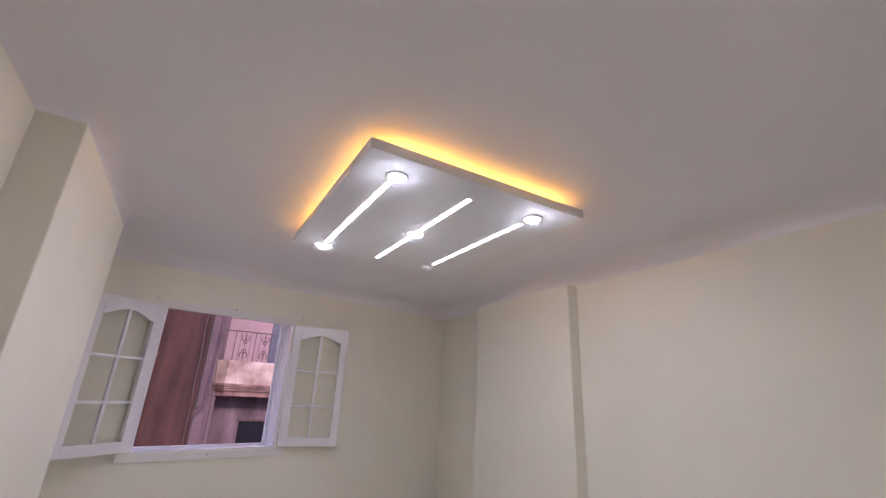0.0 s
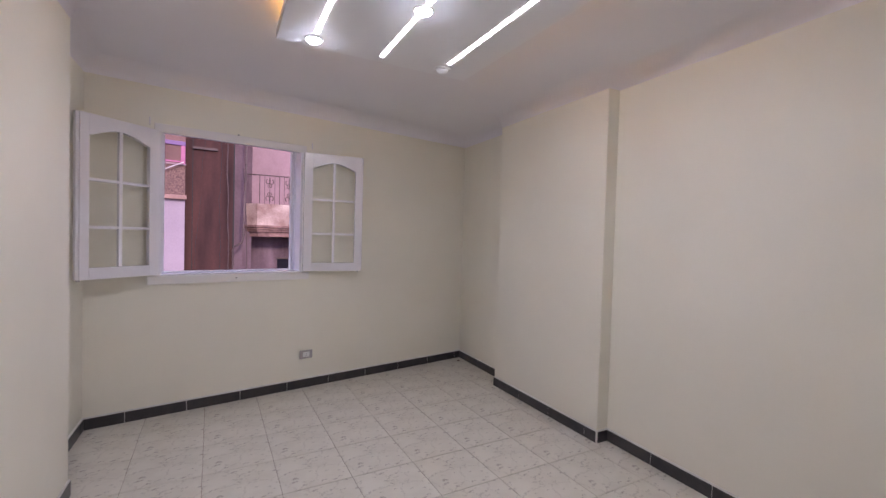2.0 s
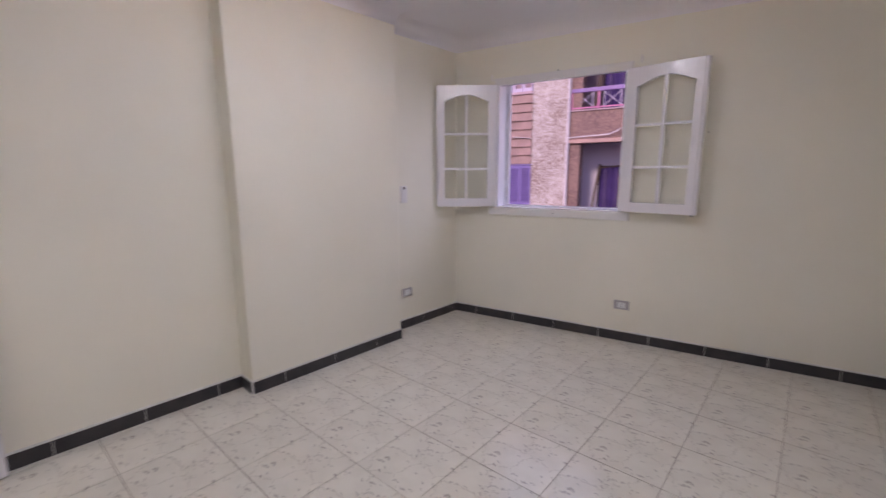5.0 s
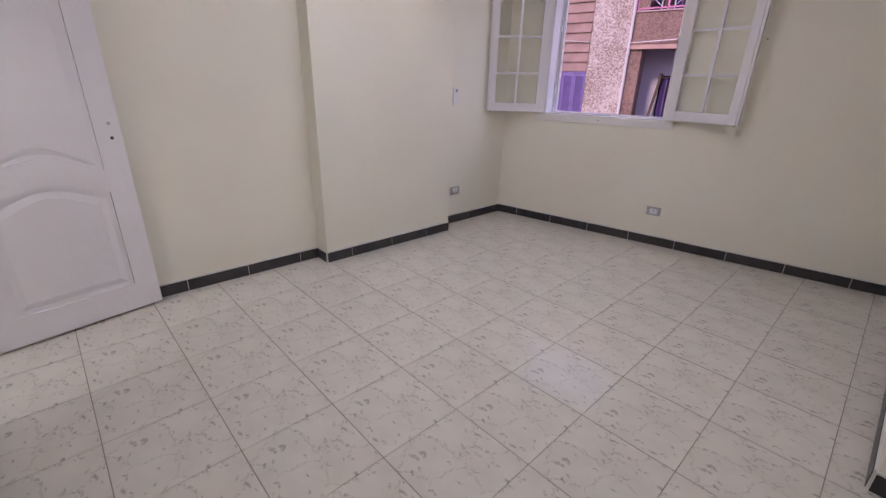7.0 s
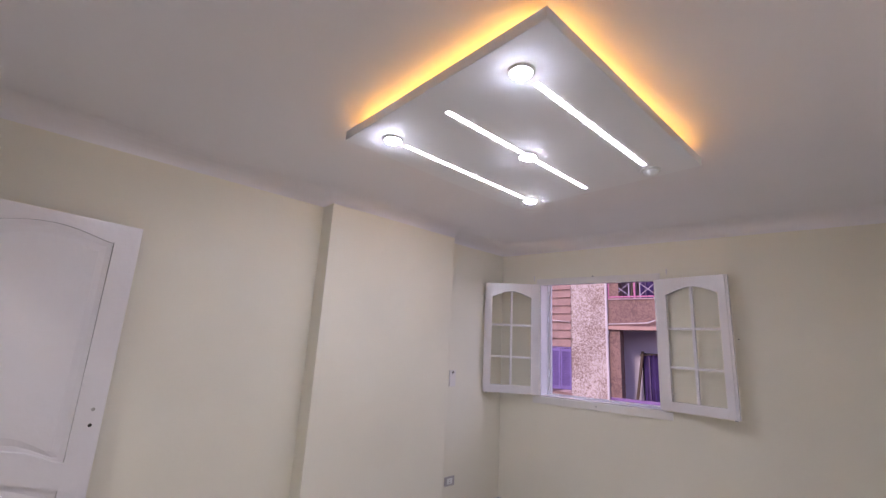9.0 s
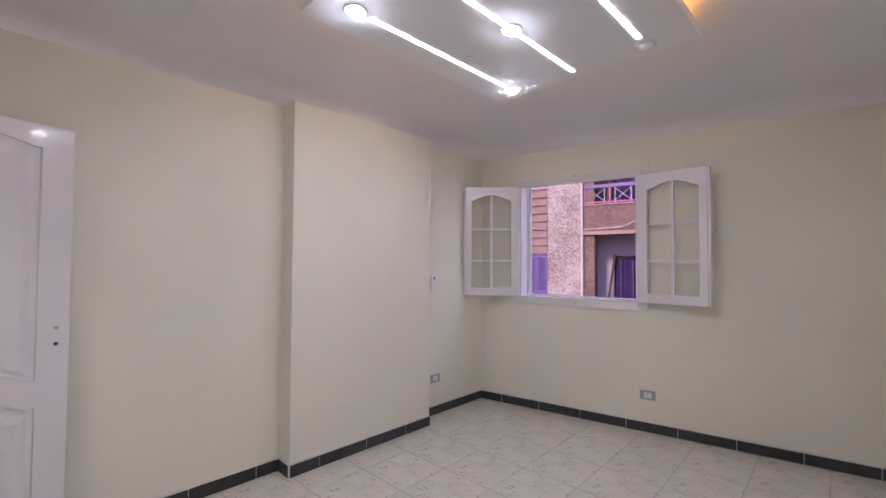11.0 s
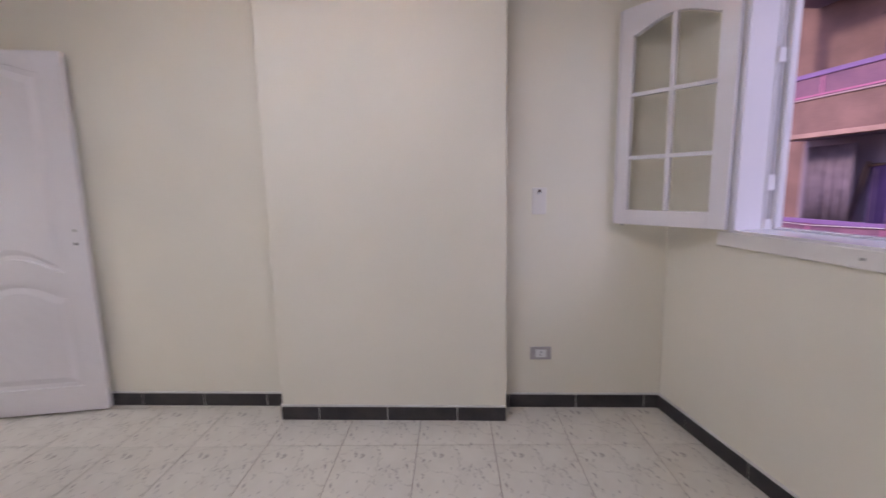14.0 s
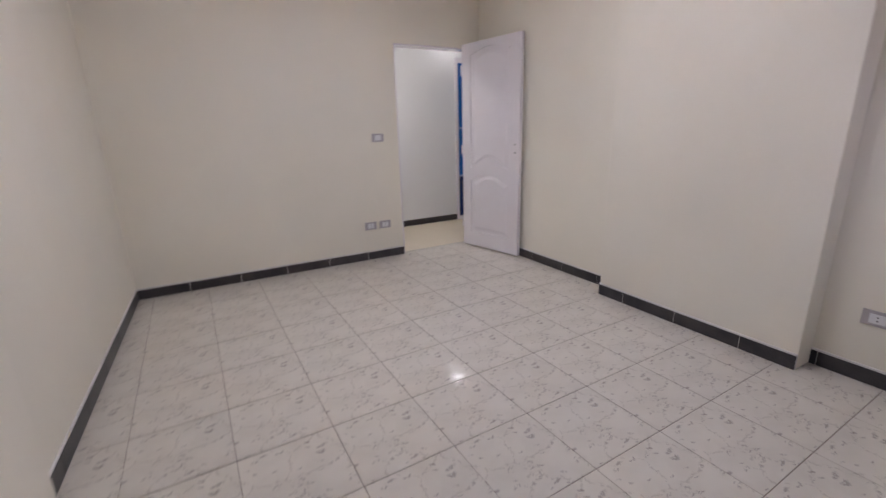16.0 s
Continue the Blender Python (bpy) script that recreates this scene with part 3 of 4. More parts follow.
low_edge, high_edge = arch_line(XA, XB, 0.735, 0.075, 22, 0.04, True), arch_line(XA, XB, 0.865, 0.085, 22, 0.04, True)
part("middle_rail", prism(B(), low_edge + high_edge[::-1], -DT / 2, DT / 2, "xz"), M_GLOSS, door, "white arched middle rail")


def door_panel(bottom, top):
    """A thin panel with a raised field; bottom and top are edge lines from left to right."""
    bm = B()
    prism(bm, [(x, z) for x, z in bottom] + [(x, z) for x, z in top[::-1]], -0.009, 0.009, "xz")
    cx, cz = (XA + XB) / 2, sum(z for _, z in bottom + top) / (len(bottom) + len(top))
    hx = (XB - XA) / 2
    for y in (-1, 1):
        rings = []
        for g, d in ((0.026, 0.009), (0.060, 0.018)):
            loop = []
            for x, z in bottom:
                loop.append((cx + (x - cx) * (1 - g / hx), z + g))
            for x, z in top[::-1]:
                loop.append((cx + (x - cx) * (1 - g / hx), z - g))
            rings.append([bm.verts.new((x, y * d, z)) for x, z in loop])
        k = len(rings[0])
        for j in range(k):
            bm.faces.new((rings[0][j], rings[0][(j + 1) % k], rings[1][(j + 1) % k], rings[1][j]))
        bm.faces.new(rings[1])
    bmesh.ops.recalc_face_normals(bm, faces=bm.faces[:])
    return bm


part("panel", door_panel([(x, 0.160) for x, _ in low_edge], low_edge), M_GLOSS, door, "white raised lower panel")
part("panel", door_panel(high_edge, arch_line(XA, XB, 1.985, 0.05, 22, 0.04, True)), M_GLOSS, door, "white raised upper panel")
for y in (-1, 1):
    part("keyhole", cyl(B(), (DW - 0.05, y * (DT / 2), 1.03), 0.009, 0.003, "y", 12), M_HOLE, door, "dark keyhole")
    part("spindle_hole", cyl(B(), (DW - 0.05, y * (DT / 2), 1.108), 0.009, 0.003, "y", 12), M_STEEL, door, "bare steel spindle hole")
part("lock_plate", box(B(), DW - 0.001, -0.011, 0.95, DW + 0.0008, 0.011, 1.18), M_GLOSS, door)
for z in (0.25, 1.05, 1.85):
    part("hinge", cyl(B(), (-0.006, -DT / 2 - 0.004, z), 0.007, 0.10, n=10), M_GLOSS, door)

frame_ob = base_of("door_frame", pose(0, 0, 0), "white gloss timber door frame", "door frame", kind="structure")
part("jamb", box(B(), DOOR0, 0.046, 0, DOOR0 + 0.016, 0.1825, DOORT, 0.003), M_GLOSS, frame_ob)
part("jamb", box(B(), DOOR1 - 0.014, 0.046, 0, DOOR1, 0.1825, DOORT, 0.003), M_GLOSS, frame_ob)
part("head", box(B(), DOOR0 + 0.016, 0.046, DOORT - 0.014, DOOR1 - 0.014, 0.1825, DOORT, 0.003), M_GLOSS, frame_ob)
part("stop", box(B(), DOOR1 - 0.022, 0.055, 0, DOOR1 - 0.014, 0.075, DOORT - 0.014), M_GLOSS, frame_ob)

# blue glazed door on the far side of the hallway
far = base_of("door_2", pose(-1.165, -1.04, 0), "white framed glazed door with deep blue panes", "door", kind="structure")
for x0, x1, z0, z1 in ((-0.035, 0.0, 0, 2.20), (-0.90, -0.845, 0, 2.20), (-0.845, -0.035, 2.135, 2.20), (-0.845, -0.035, 0, 0.05)):
    part("frame", box(B(), x0, 0.0, z0, x1, 0.03, z1, 0.003), M_GLOSS, far)
for z0, z1, tone in ((0.05, 0.62, M_NAVY), (0.645, 1.28, M_BLUE), (1.305, 2.135, M_BLUE)):
    part("pane", box(B(), -0.845, 0.002, z0, -0.035, 0.010, z1), tone, far, "deep blue pane" if tone is M_BLUE else "dark navy lower pane")
for z in (0.6325, 1.2925):
    part("glazing_bar", box(B(), -0.845, 0.002, z - 0.0125, -0.035, 0.014, z + 0.0125), M_PALEBLUE, far, "pale blue glazing bar")


# ---- sockets and switches ----
def socket(m, holes, label, group=""):
    """A silver plate 0.12 x 0.078 with a white insert; local x along the wall, -y into the room."""
    s = base_of("wall_socket" if holes else "light_switch", m, label, "socket" if holes else "switch", group)
    part("plate", box(B(), -0.061, -0.009, -0.039, 0.061, 0, 0.039, 0.004), M_SILVER, s, "silver plate")
    part("insert", box(B(), -0.032, -0.012, -0.024, 0.032, -0.008, 0.024, 0.002), M_WHITEP, s, "white insert")
    if holes:
        for x in (-0.0095, 0.0095):
            part("pin_hole", cyl(B(), (0, -0.0122, x), 0.0034, 0.002, "y", 10), M_HOLE, s)
    else:
        part("rocker", box(B(), -0.022, -0.0145, -0.018, 0.022, -0.0118, 0.018, 0.0015), M_WHITEP, s)
    return s


socket(NORTH @ pose(1.628, 0, 0.315), True, "silver wall socket with a white insert under the window")
socket(pose(-0.74, 3.63, 0.341, 0, 0, 90), True, "silver wall socket with a white insert beside the pillar")
socket(pose(0.592, 0.18, 0.352, 0, 0, 180), True, "silver wall socket low beside the doorway", "pair of sockets by the doorway")
socket(pose(0.437, 0.18, 0.352, 0, 0, 180), True, "silver wall socket low beside the doorway", "pair of sockets by the doorway")
socket(pose(0.456, 0.18, 1.22, 0, 0, 180), False, "silver light switch beside the doorway")

box_w = base_of("wall_box", pose(-0.74, 3.608, 1.256, 0, 0, 90), "white cable outlet cover with a dark slot on the wall", "outlet cover")
part("cover", box(B(), -0.040, -0.011, -0.088, 0.040, 0, 0.062, 0.004), M_SATIN, box_w, "white cover plate")
part("slot", box(B(), -0.010, -0.0125, 0.026, 0.008, -0.0105, 0.044, 0.001), M_HOLE, box_w, "dark cable slot")
part("clip", box(B(), -0.006, -0.018, 0.036, 0.007, -0.011, 0.052, 0.002), M_WOOD, box_w, "dark cable clip")
part("plug", box(B(), -0.006, -0.016, 0.024, 0.006, -0.011, 0.036, 0.001), M_WHITEP, box_w)


nail = whole("wall_nail", cyl(cyl(B(), (0, -0.008, 0), 0.0022, 0.016, "y", 8), (0, -0.0165, 0), 0.0045, 0.002, "y", 10), M_IRON, "small dark nail in the wall beside the window", "nail")
nail.matrix_world = NORTH @ pose(2.137, 0, 1.715)

bm = B()
bmesh.ops.create_icosphere(bm, subdivisions=1, radius=0.016, matrix=Matrix.Translation((2.655, 4.835, 0.006)) @ Matrix.Rotation(0.6, 4, "Z") @ Matrix.Diagonal((1.5, 0.8, 0.4, 1)))
for i, v in enumerate(bm.verts):
    v.co += Vector((math.sin(i * 2.3), math.cos(i * 1.7), 0)) * 0.004
whole("rubble_chip", bm, M_WOOD, "small dark chip of rubble on the floor in the corner", "rubble")


# ---- the building across the way ----
GROUND = -6.4
YF = 10.8
whole("ground", box(B(), -600, -600, GROUND - 1, 600, 600, GROUND), M_GROUND, "dusty asphalt ground between the houses", "ground", kind="structure")
house = base_of("apartment_building", pose(-2.8, YF, GROUND, 0, 0, SKEW), "pink rough-cast apartment building with purple shutters and balconies", "building")
G = -GROUND + 0.06               # height of this room's floor over the ground
STOREY = 2.81
# solid body behind the facade
part("wall", box(B(), -9, 1.6, 0, 2.24, 8, G + 6.1), M_SALMON, house, "salmon plaster body")
part("roof", box(B(), -9.1, 0.0, G + 6.1, 2.3, 8.1, G + 6.3), M_CONC, house)
part("pier", box(B(), -2.62, 0, 0, -1.87, 1.6, G + 6.1), M_PEBBLE, house, "pale rough-cast stone pier")
part("pier", box(B(), -0.85, 0, 0, 0.03, 1.6, G + 6.1), M_PEBBLE, house, "pale rough-cast stone pier")
part("pier", box(B(), -2.94, 0.02, 0, -2.62, 1.6, G + 6.1), M_SALMON, house, "salmon plaster pier")
part("bay_wall", box(B(), -1.87, 0.06, 0, -0.85, 1.6, G + 6.1), M_SALMON, house)


def shutter_frame(w, h):
    """The frame of a louvred leaf, hinged at x = 0."""
    bm = B()
    box(bm, 0.003, -0.02, 0, 0.045, 0.02, h, 0.003)
    box(bm, w - 0.045, -0.02, 0, w - 0.003, 0.02, h, 0.003)
    box(bm, 0.045, -0.02, 0, w - 0.045, 0.02, 0.08)
    box(bm, 0.045, -0.02, h - 0.07, w - 0.045, 0.02, h)
    return bm


def louvre(w, h):
    """Sloping slats in front of a thin back board."""
    bm = B()
    box(bm, 0.045, 0.012, 0.08, w - 0.045, 0.016, h - 0.07)
    z = 0.095
    while z < h - 0.09:
        slat = [(-0.016, z - 0.008), (0.012, z + 0.014), (0.012, z + 0.022), (-0.016, z)]
        ends = [[bm.verts.new((x, y, q)) for y, q in slat] for x in (0.045, w - 0.045)]
        for i in range(4):
            bm.faces.new((ends[0][i], ends[0][(i + 1) % 4], ends[1][(i + 1) % 4], ends[1][i]))
        z += 0.042
    return bm


for k in range(-2, 2):
    z = G + 0.56 + STOREY * k
    mat = M_PURPLE if k < 1 else M_LILAC
    frame_w = new("window")
    frame_w.parent = house
    part("window_dark_sheet", box(B(), -1.84, 0.055, z, -0.88, 0.059, z + 1.02), M_DARK, frame_w)
    part("window_sill", box(B(), -1.87, -0.05, z - 0.06, -0.85, 0.055, z), M_PINK, frame_w)
    part("window_frame", box(B(), -1.87, -0.03, z + 1.02, -0.85, 0.055, z + 1.05), mat, frame_w)
    # the lower pairs stand pushed out to a shallow point
    tilt = 23 if k == 0 else 0
    LEAF = 0.999 / 4 / math.cos(radians(tilt))
    px, py = -1.860, 0.02
    for i in range(4):
        a = -tilt if i < 2 else tilt
        m = pose(px, py, z + 0.01, 0, 0, a)
        leaf = part("shutter", shutter_frame(LEAF, 1.0), mat, frame_w, "painted shutter leaf")
        leaf.matrix_basis = m
        slats = part("louvre", louvre(LEAF, 1.0), mat if k < 1 else M_PINK, frame_w, "sloping louvre slats")
        slats.matrix_basis = m
        px, py = px + LEAF * math.cos(radians(a)), py + LEAF * math.sin(radians(a))
    # boards between the windows
    for j in range(8):
        b0 = z + 1.055 + j * 0.211
        outline = [(-0.008, b0 + 0.209), (-0.040, b0 + 0.022), (-0.050, b0 + 0.018), (-0.050, b0), (-0.03, b0), (0.055, b0 + 0.004), (0.055, b0 + 0.209)]
        board = part("board", prism(B(), outline, 0, 1.02), M_BROWN, house)
        board.matrix_basis = Matrix(((0, 0, 1, -1.87), (1, 0, 0, 0), (0, 1, 0, 0), (0, 0, 0, 1)))

for x in (0.06, -2.72):
    bm = B()
    cyl(bm, (x, -0.06, (G + 6.1) / 2), 0.032, G + 6.1, n=12)
    for z in (-5, -2.2, 0.3, 2.0, 4.6):
        cyl(bm, (x, -0.06, G + z), 0.042, 0.06, n=12)
    part("drainpipe", bm, M_PIPE, house, "pale weathered drainpipe", smooth=False)


def balcony_bay(x0, x1, right_wall, z):
    """One storey of an open balcony: band, ledge, rail and the recess under it."""
    bal = new("balcony")
    bal.parent = house
    part("band", box(B(), x0, 0.0, z + 2.16, x1, 0.14, z + 2.80, 0.01), M_PEBBLE2 if right_wall else M_SALMON, bal, "brown rough-cast parapet band" if right_wall else "salmon plaster parapet band")
    part("ledge", box(B(), x0 - 0.03, -0.07, z + 2.07, x1 + 0.02, 0.16, z + 2.16, 0.01), M_LEDGE, bal, "peach plaster ledge")
    part("coping", box(B(), x0 - 0.02, -0.03, z + 2.80, x1 + 0.01, 0.17, z + 2.83, 0.005), M_PINK, bal)
    part("slab", box(B(), x0, 0.14, z + 2.12, x1, 1.6, z + 2.24), M_MAUVE, bal)
    part("handrail", box(B(), x0, 0.0, z + 3.22, x1, 0.07, z + 3.31, 0.01), M_RAIL, bal, "violet handrail")
    bm = B()
    box(bm, x0, 0.015, z + 2.86, x1, 0.05, z + 2.89)
    part("lower_rail", bm, M_MAGENTA, bal)
    posts = (0.03, 0.64, 1.34) if right_wall else (0.03, 1.30, 2.60)
    for d in posts:
        part("baluster", box(B(), x0 + d - 0.02, 0.015, z + 2.83, x0 + d + 0.02, 0.055, z + 3.22, 0.003), M_MAGENTA, bal, "pink steel post")
    for d in posts[:-1] if right_wall else ():
        a, b = x0 + d + 0.12, x0 + d + 0.48
        for q in (a, b):
            part("baluster", box(B(), q - 0.009, 0.025, z + 2.83, q + 0.009, 0.045, z + 3.22), M_LILAC, bal)
        part("cross_brace", tube(tube(B(), [(a, 0.035, z + 2.9), (b, 0.035, z + 3.2)], 0.009), [(a, 0.038, z + 3.2), (b, 0.038, z + 2.9)], 0.009), M_LILAC, bal)
    # recess: side strip, back wall, door with curtain, flush wall
    part("side_strip", box(B(), x0, 0.02, z + 0.0, x0 + 0.27, 0.35, z + 2.07), M_PEBBLE2, bal)
    # back wall colour changes with the storey, palest at this room's level
    part("back_wall", box(B(), x0, 1.2, z - 0.6, x1, 1.3, z + 2.12), (M_RECESS if abs(z - G) < 0.1 else M_STAINSHADE) if right_wall else M_MAUVE if abs(z - G) < 0.1 else M_SALMON, bal, "plaster wall at the back of the balcony")
    if right_wall:
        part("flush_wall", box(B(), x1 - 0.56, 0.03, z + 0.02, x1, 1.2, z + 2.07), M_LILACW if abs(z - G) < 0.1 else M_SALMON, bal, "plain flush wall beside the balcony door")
        part("rail_sheet", box(B(), x0 + 1.36, 0.030, z + 2.84, x1 - 0.09, 0.040, z + 3.22), M_SHEET, bal, "faded pink sheet in the rail")
        part("baluster", box(B(), x1 - 0.085, 0.0, z + 2.83, x1 - 0.005, 0.07, z + 3.22, 0.004), M_MAGENTA, bal, "broad pink end post")
    else:
        part("rail_sheet", box(B(), x0 + 0.05, 0.030, z + 2.84, x1 - 0.02, 0.040, z + 3.22), M_SHEETD, bal, "dull magenta sheet in the rail")
    if not right_wall and abs(z - G) < 0.1:
        bm = B()
        folds = []
        for i in range(41):
            f = i / 40
            px, py = x0 + 0.5 + 0.95 * f, 0.75 + 0.05 * math.sin(f * 31) + 0.02 * math.sin(f * 13)
            folds.append([bm.verts.new((px, py + d, h)) for d, h in ((0, z + 0.35), (0, z + 1.95), (0.006, z + 1.95), (0.006, z + 0.35))])
        for a, b in zip(folds, folds[1:]):
            for p, q in ((0, 1), (1, 2), (2, 3), (3, 0)):
                bm.faces.new((a[p], a[q], b[q], b[p]))
        bmesh.ops.recalc_face_normals(bm, faces=bm.faces[:])
        part("balcony_curtain", bm, M_VEIL, bal, "dusty mauve hanging curtain", smooth=True)
        part("washing_line", tube(B(), [(x0, -0.02, z + 0.42), ((x0 + x1) / 2, -0.03, z + 0.38), (x1, -0.02, z + 0.43)], 0.008), M_PIPE, bal)
    dx0 = x0 + (0.50 if right_wall else 1.45)
    part("door_dark_sheet", box(B(), dx0, 1.17, z - 0.6, dx0 + 1.10, 1.21, z + 1.56), M_DARK, bal)
    bm = B()
    k = 44
    cols = []
    for i in range(k + 1):
        f = i / k
        x = dx0 + 0.05 + 1.05 * f
        y = 1.08 + 0.045 * math.sin(f * 46) + 0.02 * math.sin(f * 17 + 1)
        top = z + 1.50 + 0.10 * f
        cols.append((bm.verts.new((x, y, z - 0.5)), bm.verts.new((x, y, top)), bm.verts.new((x, y + 0.006, top)), bm.verts.new((x, y + 0.006, z - 0.5))))
    for a, b in zip(cols, cols[1:]):
        for p, q in ((0, 1), (1, 2), (2, 3), (3, 0)):
            bm.faces.new((a[p], a[q], b[q], b[p]))
    bmesh.ops.recalc_face_normals(bm, faces=bm.faces[:])
    part("curtain", bm, M_CURTAIN, bal, "dark violet pleated curtain", smooth=True)
    for f in (0.18, 0.47, 0.71):
        part("curtain_stripe", box(B(), dx0 + f, 1.005, z - 0.5, dx0 + f + 0.028, 1.012, z + 1.46), M_STRIPE, bal, "paler stripe of the curtain")
    part("curtain_rod", tube(B(), [(dx0 - 0.03, 1.06, z + 1.50), (dx0 + 1.18, 1.06, z + 1.62)], 0.02), M_WOOD, bal)
    if right_wall or abs(z - G) < 0.1:
        part("pole", tube(B(), [(dx0 - 0.18, 0.75, z - 0.4), (dx0 + 0.05, 1.02, z + 1.60)], 0.035), M_WOOD, bal, "leaning dark wooden pole")
    return bal


for k in (-2, -1, 0, 1):
    balcony_bay(0.07, 2.24, True, G + STOREY * k)
    balcony_bay(-5.6, -2.95, False, G + STOREY * k)
part("wire", tube(B(), [(0.08, -0.09, G + 2.20), (1.0, -0.10, G + 2.24), (1.15, -0.10, G + 2.30), (2.2, -0.09, G + 2.86)], 0.012), M_PIPE, house, "loose pale cable")
part("wire", tube(B(), [(-1.82, -0.06, G + 2.36), (-1.4, -0.065, G + 2.29), (-0.86, -0.06, G + 2.24)], 0.007), M_PIPE, house, "thin slack wire across the boards")
part("bracket", box(B(), 0.0, -0.35, G + 3.62, 0.04, -0.02, G + 3.66), M_IRON, house)

# ---- dark red gable and the old house beside it ----
gable = base_of("red_gable_house", pose(0, 11.45, GROUND), "dark red stained plaster gable with cracks and pipes", "building")
part("wall", box(B(), -0.74, 0, 0, 0.36, 7, G + 6.2), M_REDWALL, gable, "dark red stained plaster wall")
for x, z0, z1, dx in ((0.06, -1.5, 5.9, 0.03), (-0.42, 0.4, 2.2, 0.10), (-0.30, 2.6, 4.2, 0.16)):
    n = int((z1 - z0) * 8)
    part("crack", tube(B(), [(x + dx * i / n + 0.012 * math.sin(i * 1.9) + 0.018 * math.sin(i * 0.37 + x * 9), 0.0, G + z0 + (z1 - z0) * i / n) for i in range(n + 1)], 0.0055 if dx < 0.05 else 0.0035, 5), M_HOLE, gable, "dark crack in the plaster")
# near-black strip paints the shadow in the gap beside the gable
part("joint", box(B(), 0.335, -0.006, 0, 0.362, 0.02, G + 6.2), M_HOLE, gable, "dark strip for the shadowed gap at the gable's edge")
part("joint", box(B(), -0.482, -0.006, 0, -0.468, 0.02, G + 6.2), M_HOLE, gable, "dark joint in the plaster")
part("cable", tube(B(), [(0.20 + 0.006 * i + 0.012 * math.sin(i * 1.7), -0.03, G + 3.6 - i * 0.3) for i in range(14)], 0.014, 6), M_IRON, gable, "thick dark cable down the gable")
part("bracket", box(B(), -0.48, -0.06, G + 3.22, 0.02, 0.0, G + 3.27), M_IRON, gable, "rusty iron bar")
part("pier", box(B(), 0.36, 0.35, 0, 0.56, 7, G + 6.2), M_STAINSHADE, gable, "stained mauve plaster pier")
part("drainpipe", tube(B(), [(0.345, -0.05, 0), (0.345, -0.05, G + 0.98), (0.37, -0.05, G + 1.06), (0.53, -0.05, G + 1.16), (0.555, -0.05, G + 1.26), (0.60, -0.03, G + 2.95), (0.60, -0.03, G + 6.2)], 0.021, 10), M_OLDPIPE, gable, "sooty drainpipe with a bend", smooth=True)
for z in (1.34, 2.96):
    part("pipe_collar", cyl(B(), (0.56 + (z - 1.3) * 0.025, -0.045, G + z), 0.03, 0.06, n=12), M_OLDPIPE, gable)
part("cable", tube(B(), [(0.63 + 0.012 * math.sin(i * 1.3), 0.02, G - 1 + i * 0.3) for i in range(10)] + [(0.60, 0.02, G + 2.0), (0.55, 0.05, G + 2.9)], 0.009, 6), M_IRON, gable, "sagging dark cable")

old = base_of("old_house", pose(0, 12.6, GROUND), "weathered pink house with a concrete balcony and wrought iron rail", "building")
part("wall", box(B(), 0.56, 1.35, 0, 7.0, 7, G + 6.2), M_PINK, old, "pink plaster wall")
part("return_wall", box(B(), 0.56, 0.15, 0, 0.80, 1.35, G + 6.2), M_STAINSHADE, old, "soot stained wall end")
bal = new("balcony")
bal.parent = old
def corner(d):
    return [(0.66 - d, 1.35), (0.66 - d, 0.16 - d * 0.4), (0.92 - d * 0.4, -0.12 - d), (5.2, -0.12 - d), (5.2, 1.35)]


part("parapet", prism(B(), corner(0), G + 1.60, G + 2.16), M_CONC, bal, "pale weathered concrete balcony parapet")
# mouldings are a darker brown than the parapet above
for z0, z1, d in ((1.545, 1.60, 0.05), (1.49, 1.54, 0.015), (1.43, 1.485, -0.02), (1.30, 1.425, -0.07)):
    part("moulding", prism(B(), corner(d), G + z0, G + z1), M_CONCD, bal, "dark brown concrete moulding")
part("top_rail", tube(B(), [(0.68, 0.05, G + 2.92), (5.15, 0.05, G + 2.92)], 0.014), M_IRON, bal, "thin iron rail")


def scroll(x, z, s, up, size=0.10):
    """A flat S: one end curls out, the other runs back to the middle bar."""
    pts = []
    for i in range(17):
        q = i / 16 * 1.75 * math.pi
        r = size * (0.25 + 0.75 * i / 16)
        pts.append((x + s * (0.5 * size + r * math.sin(q) * 0.62), 0.05, z + up * (size * 0.9 - r * math.cos(q))))
    return pts


for i in range(9):
    x = 0.98 + i * 0.49
    part("baluster", tube(B(), [(x, 0.05, G + 2.16), (x, 0.05, G + 2.92)], 0.010), M_IRON, bal)
    xc = x + 0.245
    bm = tube(B(), [(xc, 0.05, G + 2.16), (xc, 0.05, G + 2.92)], 0.006)
    for side in (-0.125, 0.125):
        tube(bm, [(xc + side, 0.05, G + 2.16), (xc + side, 0.05, G + 2.92)], 0.006)
    for s in (-1, 1):
        for z, up in ((2.20, 1), (2.88, -1)):
            tube(bm, scroll(xc, G + z, s, up, 0.115), 0.012, 5)
            tube(bm, scroll(xc, G + z + up * 0.17, -s, up, 0.06), 0.010, 5)
    part("scrollwork", bm, M_IRON, bal, "wrought iron scrolls")
part("balcony_door", box(B(), 2.05, 1.31, G + 2.16, 2.75, 1.36, G + 4.1, 0.01), M_SLATE, old, "dark slate balcony door")
# dark colour carries the shade under the balcony
part("wall_below", box(B(), 0.70, 0.62, 0, 7.0, 1.35, G + 1.32), M_STAINSHADE, old, "mauve wall with the balcony's shade in its colour")
wnd = new("window")
wnd.parent = old
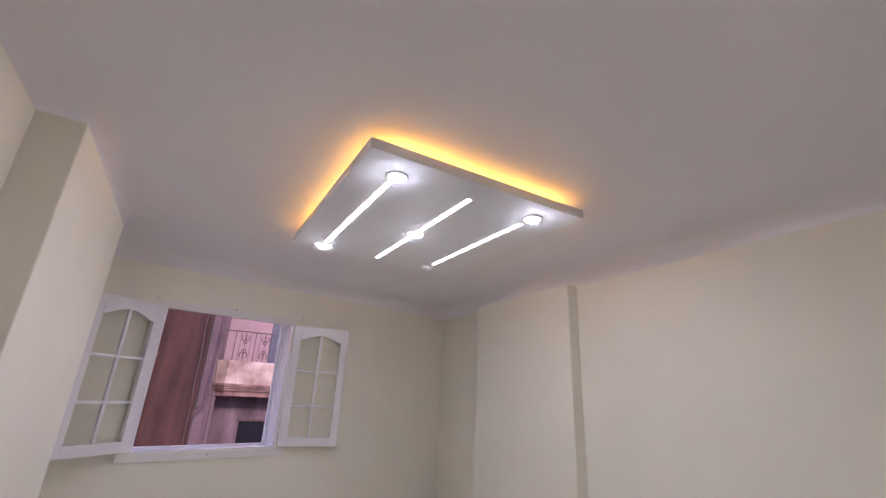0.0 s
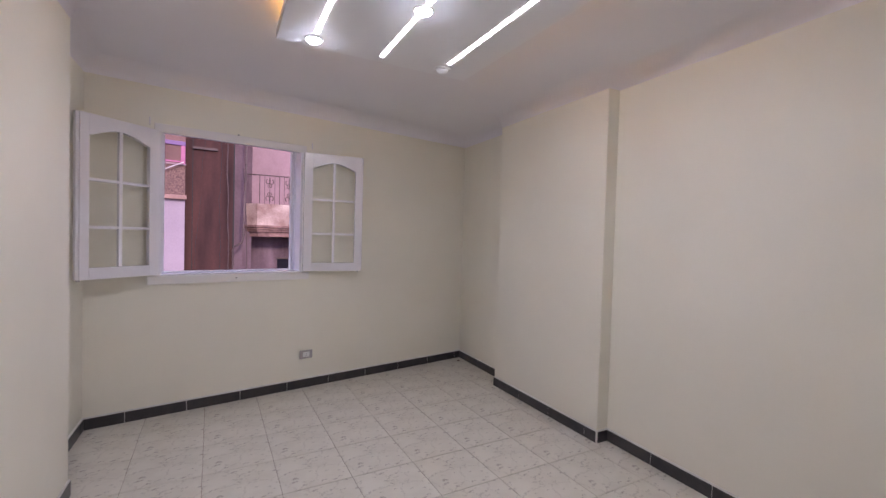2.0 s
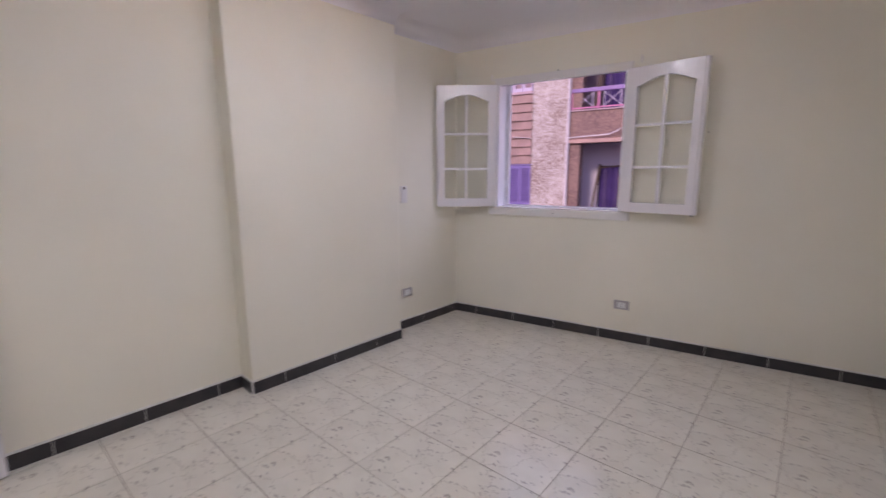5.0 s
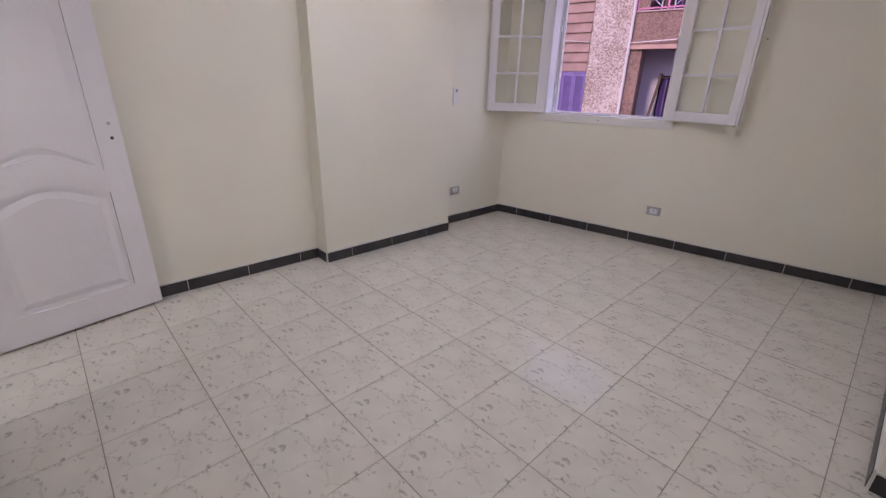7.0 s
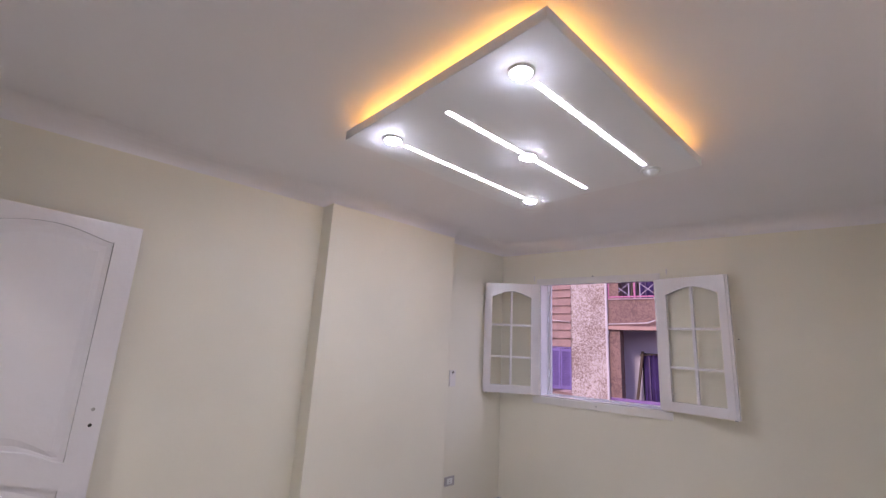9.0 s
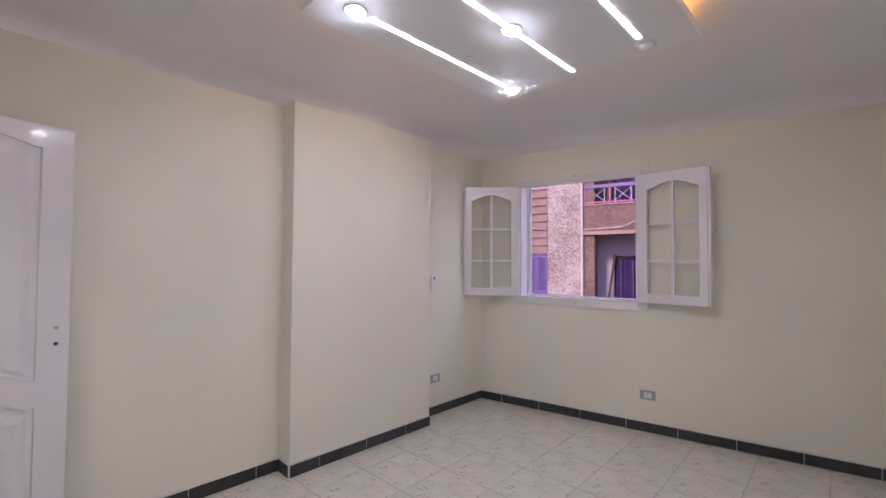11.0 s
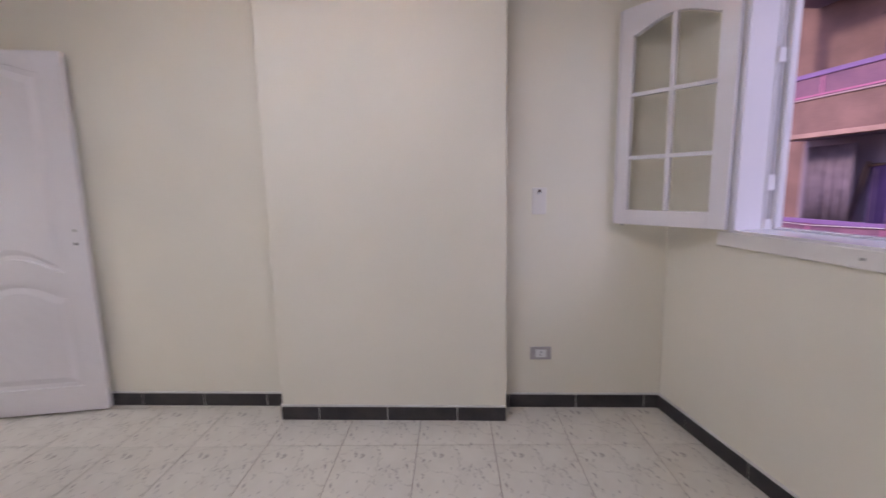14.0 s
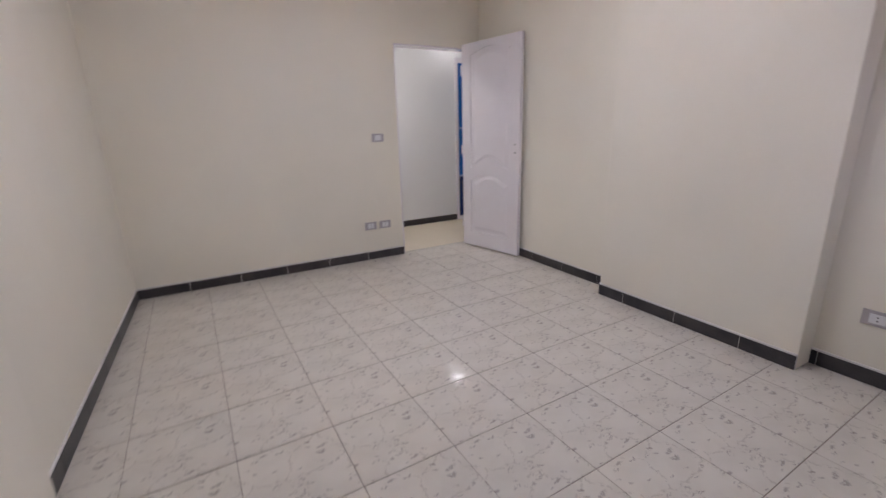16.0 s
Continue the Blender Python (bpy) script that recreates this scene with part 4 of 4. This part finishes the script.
# flat sheet, the darkness inside is painted on
part("window_dark_sheet", box(B(), 1.50, 0.60, G - 0.6, 2.6, 0.625, G + 0.68), M_DARK, wnd, "near-black sheet standing for the unlit window interior")
part("window_frame", box(B(), 1.46, 0.57, G + 0.68, 2.64, 0.63, G + 0.73), M_IRON, wnd)


# ---- baseboard ----
SKIRT = 0.08
runs = [  # inner wall line from a to b, distance of the first joint from a
    ((0.238, 0.18), (2.632, 0.18), 0.405), ((2.632, 0.18), (2.686, 2.655), 0.09), ((2.686, 2.655), (2.580, 2.655), 0.12), ((2.580, 2.655), (2.580, 3.97), 0.11),
    ((2.735, 3.97), (2.752, 4.985), 0.2), ((2.752, 4.985), (-0.74, 4.335), 0.09), ((-0.74, 4.335), (-0.74, 3.41), 0.09), ((-0.584, 3.41), (-0.584, 2.105), 0.28),
    ((-0.584, 2.105), (-0.74, 2.105), 0.15), ((-0.74, 2.105), (-0.74, 0.18), 0.16)]
skirting = base_of("baseboard", pose(0, 0, 0), "black glazed skirting tiles with pale joints", "baseboard", kind="structure")
for a, b, first in runs:
    va, vb = Vector((*a, 0)), Vector((*b, 0))
    L = (vb - va).length
    m = Matrix.Translation(va) @ Matrix.Rotation(math.atan2(vb.y - va.y, vb.x - va.x), 4, "Z")
    g = part("grout_bed", box(B(), 0, 0, 0, L, 0.0085, SKIRT + 0.010), M_GROUT, skirting)
    g.matrix_basis = m
    cuts = [0.0]
    x = first
    while x < L - 0.03:
        cuts.append(x)
        x += 0.402
    cuts.append(L)
    for c0, c1 in zip(cuts, cuts[1:]):
        t = part("tile", box(B(), c0 + 0.002, 0.0, 0, c1 - 0.002 if c1 < L else c1 - 0.001, 0.0115, SKIRT, 0.0012), M_BLACK, skirting)
        t.matrix_basis = m
hall_skirt = base_of("hall_baseboard", pose(0, 0, 0), "black glazed skirting tiles in the hallway", "baseboard", kind="structure")
for i in range(8):
    x1 = -1.166 + 0.402 * (i + 1)
    part("tile", box(B(), x1 - 0.40, -1.04, 0, min(x1, 1.48), -1.03, SKIRT, 0.001), M_BLACK, hall_skirt)

# ---- floor ----
floor = whole("floor", prism(B(), SLAB, -0.25, -0.003), M_FGROUT, "off-white glazed ceramic tile floor with grey flecks", "floor", kind="structure")
PITCH, TURN, PHASE_X, PHASE_Y = 0.399, 1.25, 0.126, 0.138
GRID = Matrix.Rotation(radians(TURN), 4, "Z")
HALF_X, HALF_Y = PITCH / 2 - 0.0013, PITCH / 2 - 0.0018


def clip(poly, a, b):
    """The part of a polygon on the left of the line from a to b."""
    def side(p):
        return (b[0] - a[0]) * (p[1] - a[1]) - (b[1] - a[1]) * (p[0] - a[0])
    out = []
    for p, q in zip(poly, poly[1:] + poly[:1]):
        fp, fq = side(p), side(q)
        if fp >= 0:
            out.append(p)
        if fp * fq < 0:
            k = fp / (fp - fq)
            out.append((p[0] + k * (q[0] - p[0]), p[1] + k * (q[1] - p[1])))
    return out


square = [(-HALF_X, -HALF_Y), (HALF_X, -HALF_Y), (HALF_X, HALF_Y), (-HALF_X, HALF_Y)]
full = mesh_of("tile", box(B(), -HALF_X, -HALF_Y, -0.008, HALF_X, HALF_Y, 0, 0.0008), M_TILE)
for i in range(-3, 9):
    for j in range(-1, 14):
        place = GRID @ Matrix.Translation((PHASE_X + (i + 0.5) * PITCH, PHASE_Y + (j + 0.5) * PITCH, 0))
        world_to_tile = place.inverted()
        edge = [tuple((world_to_tile @ Vector((x, y, 0))).xy) for x, y in SLAB]
        poly = square
        for a, b in zip(edge, edge[1:] + edge[:1]):
            poly = clip(poly, a, b) if poly else poly
        area = sum(p[0] * q[1] - q[0] * p[1] for p, q in zip(poly, poly[1:] + poly[:1])) / 2
        if area < 0.0005:
            continue
        ob = new("tile", full if area > 4 * HALF_X * HALF_Y - 1e-6 else mesh_of("tile", prism(B(), poly, -0.008, 0), M_TILE))
        ob.parent = floor
        ob.matrix_basis = place
